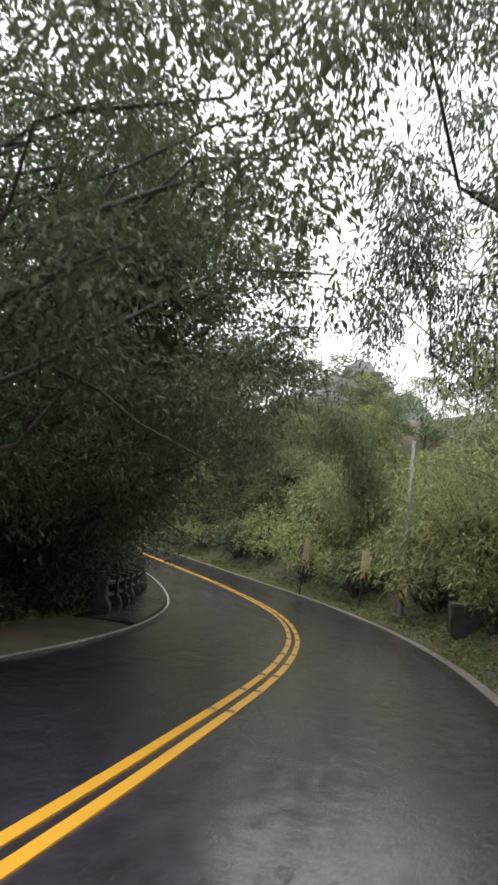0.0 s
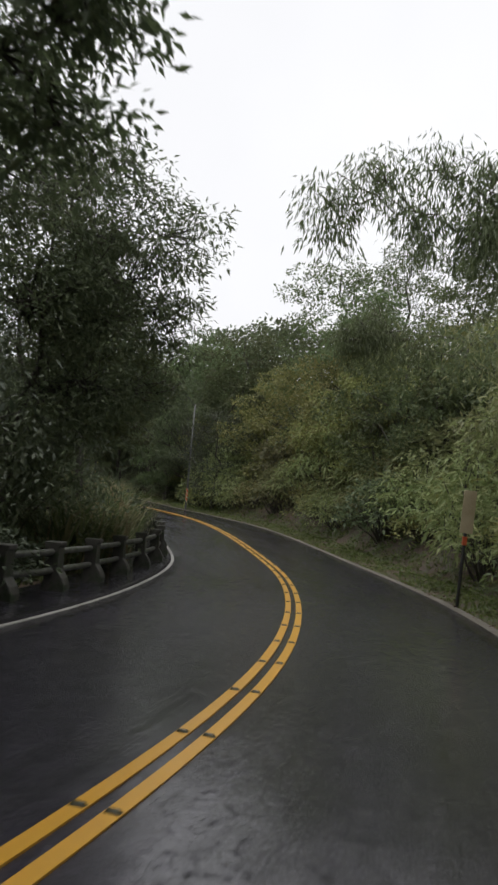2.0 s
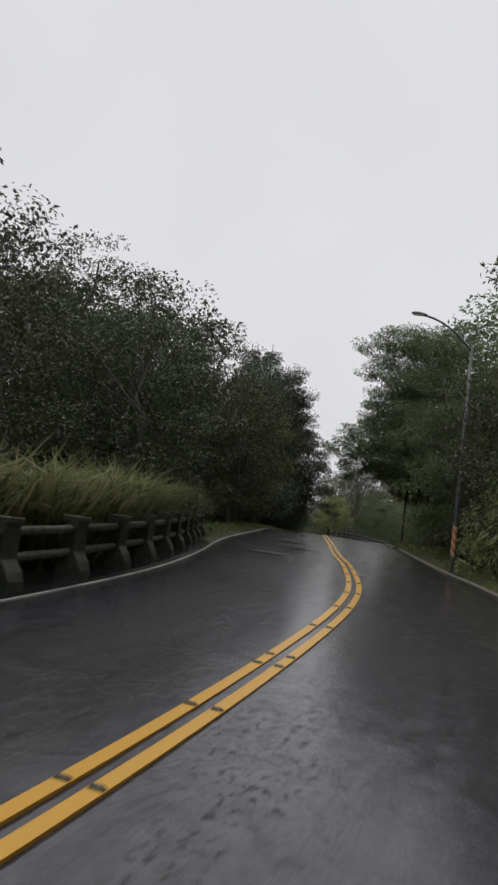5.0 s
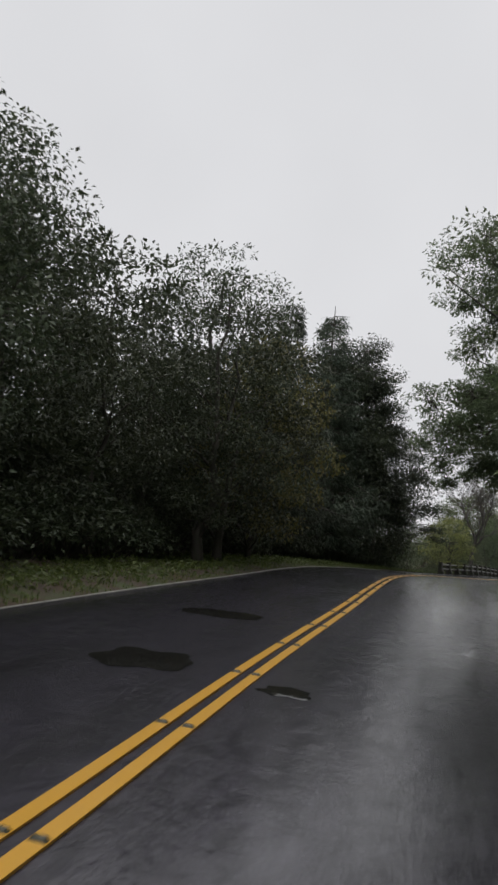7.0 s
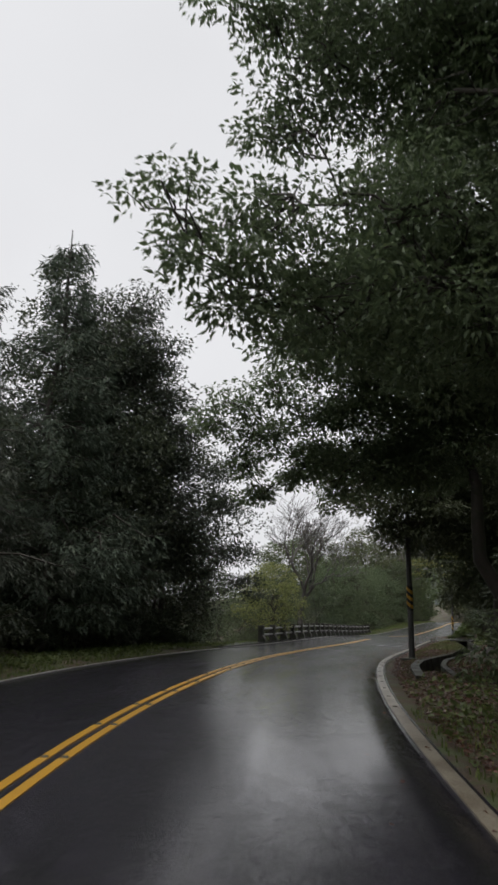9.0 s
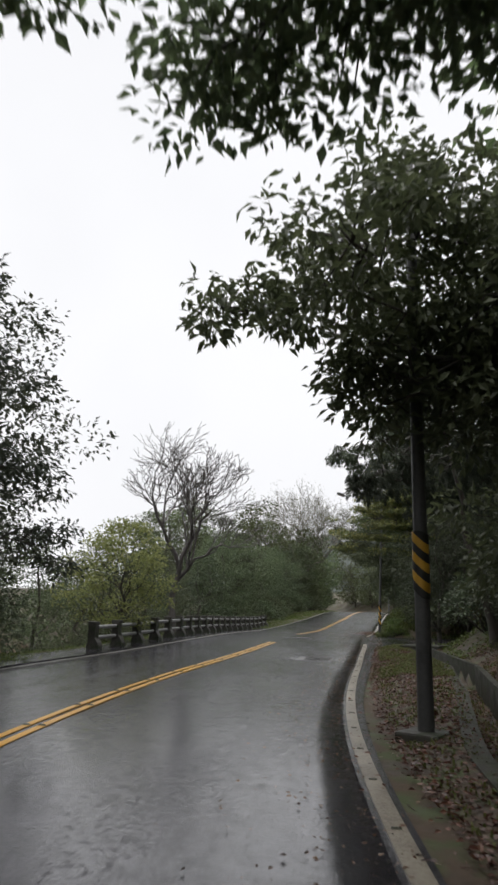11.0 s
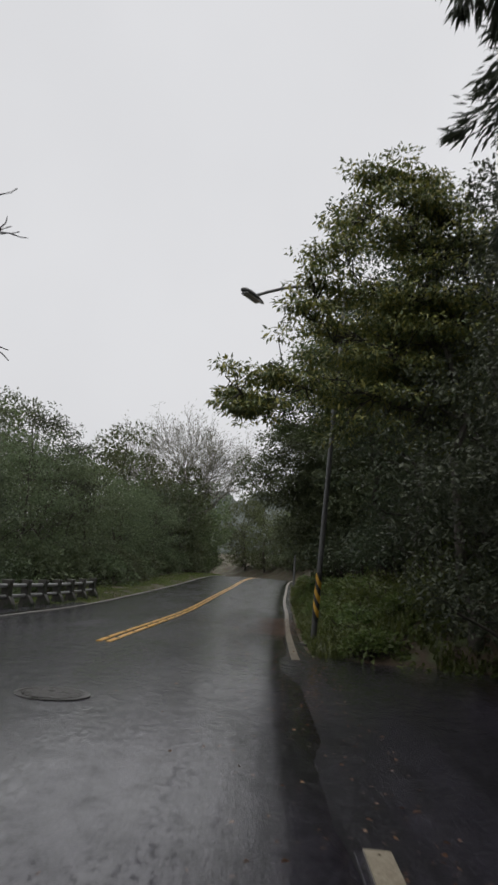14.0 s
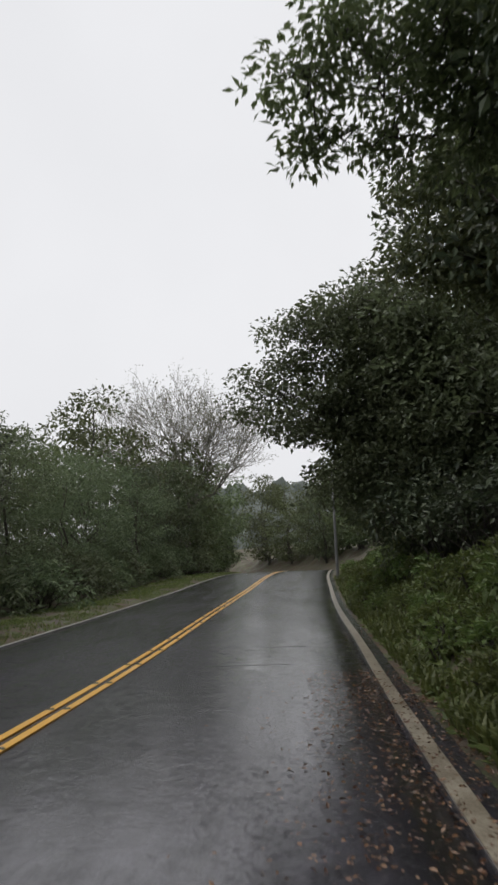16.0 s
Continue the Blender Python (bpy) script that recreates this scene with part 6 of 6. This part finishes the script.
def puddle(x, y, along, across, seed):
    """A shallow irregular sheet of water lying in a dip of the road."""
    rng = np.random.default_rng(seed)
    k = int(((LINE[:, 0] - x) ** 2 + (LINE[:, 1] - y) ** 2).argmin())
    d0 = (x - LINE[k, 0]) * RIGHT[k, 0] + (y - LINE[k, 1]) * RIGHT[k, 1]
    a = np.linspace(0, 2 * np.pi, 28, endpoint=False)
    r = 1 + sum(rng.uniform(-0.1, 0.1) * np.sin(m * a + rng.uniform(0, 6)) for m in range(2, 8))
    rim = on_road(S[k] + along * r * np.sin(a), d0 + across * r * np.cos(a), 0.003)
    inner = on_road(S[k] + along * 0.8 * r * np.sin(a), d0 + across * 0.8 * r * np.cos(a), 0.0075)
    mid = on_road(S[k], d0, 0.0085)
    v = np.concatenate([rim, inner, [mid]]) - mid
    i = np.arange(28)
    j = (i + 1) % 28
    ob = new("puddle", mesh_of("puddle", v, [np.stack([i, j, 28 + j, 28 + i], 1), np.stack([28 + i, 28 + j, np.full(28, 56)], 1)], M_WATER, True))
    ob.matrix_world = Matrix.Translation(mid)
    return tagged(ob, "shallow dark wet hollow worn in the asphalt", "puddle", "puddles on the road")


for n, (x, y, along, across) in enumerate(((-24.4, 65.4, 0.45, 0.7), (-21.1, 62.7, 0.5, 0.55), (-19.8, 63.7, 0.2, 0.25), (-67.2, 135.7, 0.06, 0.8), (-68.0, 138.1, 0.07, 0.6), (-73.2, 142.6, 0.1, 0.5))):
    puddle(x, y, along, across, 300 + n)


def ditch_walls():
    lo, hi = s_at(84.5), s_at(109.4)

    def lip(s):
        return float(np.interp(np.interp(s, S, NORTH), DITCH[:, 0], DITCH[:, 1])) + wr_at(s)

    ob = thing("drain_ditch", pose(*on_road((lo + hi) / 2, lip((lo + hi) / 2), -0.5)), "open concrete drain ditch with a mossy lip", "ditch")
    inv = ob.matrix_world.inverted()
    for name, prof in (("near_wall", lambda s: [(lip(s) - 0.06, -0.3), (lip(s) - 0.06, 0.1), (lip(s) + 0.18, 0.1), (lip(s) + 0.2, -0.6)]),
                       ("far_wall", lambda s: [(lip(s) + 0.78, -0.6), (lip(s) + 0.8, 0.14), (lip(s) + 0.95, 0.14), (lip(s) + 0.97, -0.3)]),
                       ("channel_bed", lambda s: [(lip(s) + 0.15, -0.7), (lip(s) + 0.15, -0.55), (lip(s) + 0.85, -0.55), (lip(s) + 0.85, -0.7)])):
        w = part(name, sweep(name, lo, hi, prof, M_DITCH, closed=True), ob)
        w.matrix_parent_inverse = inv
    s = s_at(109.1)
    p = on_road(s, lip(s) + 0.5, 0.2)
    slab = thing("culvert_slab", pose(*p, 0, 0, math.degrees(heading(s)) - 90 - 14), "concrete slab over a dark culvert mouth", "culvert")
    part("slab", bm_mesh("slab", box(-0.72, 0.0, -0.09, 0.72, 2.3, 0.0, 0.015), M_DITCH), slab)
    for sx in (-1, 1):
        part("abutment", bm_mesh("abutment", box(sx * 0.6 - 0.12, 0.02, -0.9, sx * 0.6 + 0.12, 2.2, -0.09, 0.015), M_DITCH), slab)


M_DITCH = rough_surface("mossy_ditch_concrete", (0.012, 0.012, 0.01), (0.055, 0.052, 0.042), 1.6, (0.4, 0.8), 0.7, 0.03, (0.022, 0.03, 0.01))
bpy.context.view_layer.update()
ditch_walls()


# ---- grass and fallen leaves ----
def blades(name, zones, mat, seed, label, tall, wide, bend=0.5, category="grass", tuft=0):
    """Grass blades strewn over stretches: (north from, to, outside from, to, side, count)."""
    rng = np.random.default_rng(seed)
    out = []
    for n0, n1, o0, o1, side, count in zones:
        s = rng.uniform(s_at(n0), s_at(n1), count)
        off = o0 + (o1 - o0) * rng.uniform(0, 1, count)
        keep = noise_mask(s, off, seed) > rng.uniform(0.2, 0.62, count)
        s, off = s[keep], off[keep]
        if tuft:
            count = len(s)
            pick = rng.integers(0, max(1, len(s) // tuft), len(s))
            s, off = s[pick] + rng.normal(size=len(s)) * 0.16, off[pick] + rng.normal(size=len(s)) * 0.16
        w = np.interp(s, S, WR if side > 0 else WL)
        out.append(ground_at(s, side * (w + off)))
    at = np.concatenate(out)
    n = len(at)
    h = tall * rng.uniform(0.5, 1.4, (n, 1))
    a = rng.uniform(0, 2 * np.pi, (n, 1))
    lean = np.concatenate([np.cos(a), np.sin(a), np.zeros((n, 1))], 1)
    side = np.concatenate([-np.sin(a), np.cos(a), np.zeros((n, 1))], 1) * wide * 0.5
    b = bend * rng.uniform(0.3, 1.2, (n, 1))
    up = np.array([[0, 0, 1.0]])
    mid, tip = at + up * h * 0.6 + lean * h * b * 0.35, at + up * h * (1 - 0.3 * b) + lean * h * b
    at = at - up * 0.05
    v = np.stack([at - side, at + side, mid + side * 0.8, mid - side * 0.8, tip], 1).reshape(-1, 3)
    q = np.arange(n)[:, None] * 5
    me = mesh_of(name, v, [np.concatenate([q, q + 1, q + 2, q + 3], 1), np.concatenate([q + 3, q + 2, q + 4], 1)], mat)
    return tagged(new(name, me), label, category, kind="stuff")


def noise_mask(s, off, seed):
    s, off = s + 0.8 * np.sin(off * 1.7 + s * 0.37) + 0.3 * np.sin(s * 5.3 + off * 2.9), off + 0.5 * np.sin(s * 0.83 + seed)
    return 0.5 + 0.28 * np.sin(s * 1.1 + seed) * np.sin(off * 2.3 + s * 0.4) + 0.22 * np.sin(s * 3.7 + off * 5.0 + seed * 2)


def litter(name, zones, mat, seed, label, size):
    rng = np.random.default_rng(seed)
    out = []
    for n0, n1, o0, o1, count in zones:
        s = rng.uniform(s_at(n0), s_at(n1), count)
        off = rng.uniform(o0, o1, count)
        if o0 < 0:
            off = np.minimum(o1, o1 - np.abs(rng.normal(size=count)) * (o1 - o0) * 0.42)
        w = np.interp(s, S, WR)
        d = w + off
        p = ground_at(s, d)
        flat = off < 0.62
        p[flat, 2] = on_road(s[flat], d[flat], 0.012)[:, 2]
        p[:, 2] += rng.uniform(0.004, 0.02, count)
        out.append(p)
    at = np.concatenate(out)
    way = rng.normal(size=at.shape) * (1, 1, 0.18)
    v, f = leaves(rng, at, way, size, size * 0.5, 0.2)
    v = v.reshape(-1, 4, 3)
    v[:, :, 2] = np.maximum(v[:, :, 2], at[:, 2:3] - 0.004)
    return tagged(new(name, mesh_of(name, v.reshape(-1, 3), f, mat)), label, "leaf litter", kind="stuff")


blades("verge_grass", [(60, 101, 0.15, 3.2, -1, 38000), (132, 185, 0.15, 3.0, -1, 46000), (8, 62, 0.25, 2.2, 1, 30000), (62, 80, 0.3, 3.4, 1, 14000), (2, 60, 1.5, 2.4, -1, 5000), (101, 132, 1.3, 2.4, -1, 5000)],
       M_GRASS, 3, "short wet green grass along the verge", 0.09, 0.02, 0.9)
blades("low_weeds", [(84, 111, 0.6, 4.6, 1, 15000), (100, 110.8, 0.46, 2.6, 1, 20000)], M_GRASS, 8, "low mossy weeds over fallen leaves", 0.06, 0.026, 1.5)
blades("bank_weeds", [(120.5, 165, 0.5, 6.0, 1, 60000), (119.5, 124, 2.5, 9.0, 1, 9000), (64, 84, 2.6, 5.0, 1, 9000)], M_WEED, 4, "lush green weeds on the steep bank", 0.3, 0.045, 0.9)
blades("silver_grass", [(34, 62, 1.3, 5.5, -1, 20000), (52, 62, 1.3, 3.0, -1, 5000)], M_DRYGRASS, 6, "tall arching silver grass behind the parapet", 1.8, 0.06, 1.3, tuft=26)
litter("fallen_leaves", [(74, 107, 0.45, 4.0, 42000), (104, 110.5, 0.48, 4.0, 6000), (84, 111, 0.1, 0.6, 300), (62, 80, -0.3, 2.5, 900), (8, 60, 0.1, 1.2, 1500)], M_LITTER, 9, "wet brown fallen leaves on the verge", 0.07)


litter("road_litter", [(84, 111, -1.3, 0.05, 1500), (111, 123, -1.2, 3.0, 2200), (125.5, 134, -1.3, 0.05, 2000), (126, 134, 0.1, 0.9, 1500), (120, 142, -0.9, 0.9, 450)], M_LITTER, 19, "small wet leaves strewn along the road edge", 0.045)


def groundcover(name, zones, mat, seed, label, size):
    """Broad low leaves of creepers and weeds."""
    rng = np.random.default_rng(seed)
    out = []
    for n0, n1, o0, o1, side, count in zones:
        s = rng.uniform(s_at(n0), s_at(n1), count)
        off = rng.uniform(o0, o1, count)
        keep = noise_mask(s, off, seed) > rng.uniform(0.15, 0.6, count)
        s, off = s[keep], off[keep]
        w = np.interp(s, S, WR if side > 0 else WL)
        p = ground_at(s, side * (w + off))
        p[:, 2] += rng.uniform(0.0, 0.22, len(p)) ** 1.3
        out.append(p)
    at = np.concatenate(out)
    way = rng.normal(size=at.shape) * (1, 1, 0.3) + (0, 0, 0.25)
    v, f = leaves(rng, at, way, size, size * 0.6, 0.15)
    return tagged(new(name, mesh_of(name, v, f, mat)), label, "weeds", kind="stuff")


groundcover("creepers", [(120.5, 165, 0.48, 6.0, 1, 50000), (119.0, 125, 2.0, 9.0, 1, 9000), (60, 101, 0.5, 3.4, -1, 9000), (8, 66, 0.7, 3.2, 1, 15000), (105, 112.5, 2.9, 12, 1, 9000), (72, 84, 0.5, 4, 1, 2500)], M_WEED, 14, "broad-leaved green creepers on the bank", 0.125)
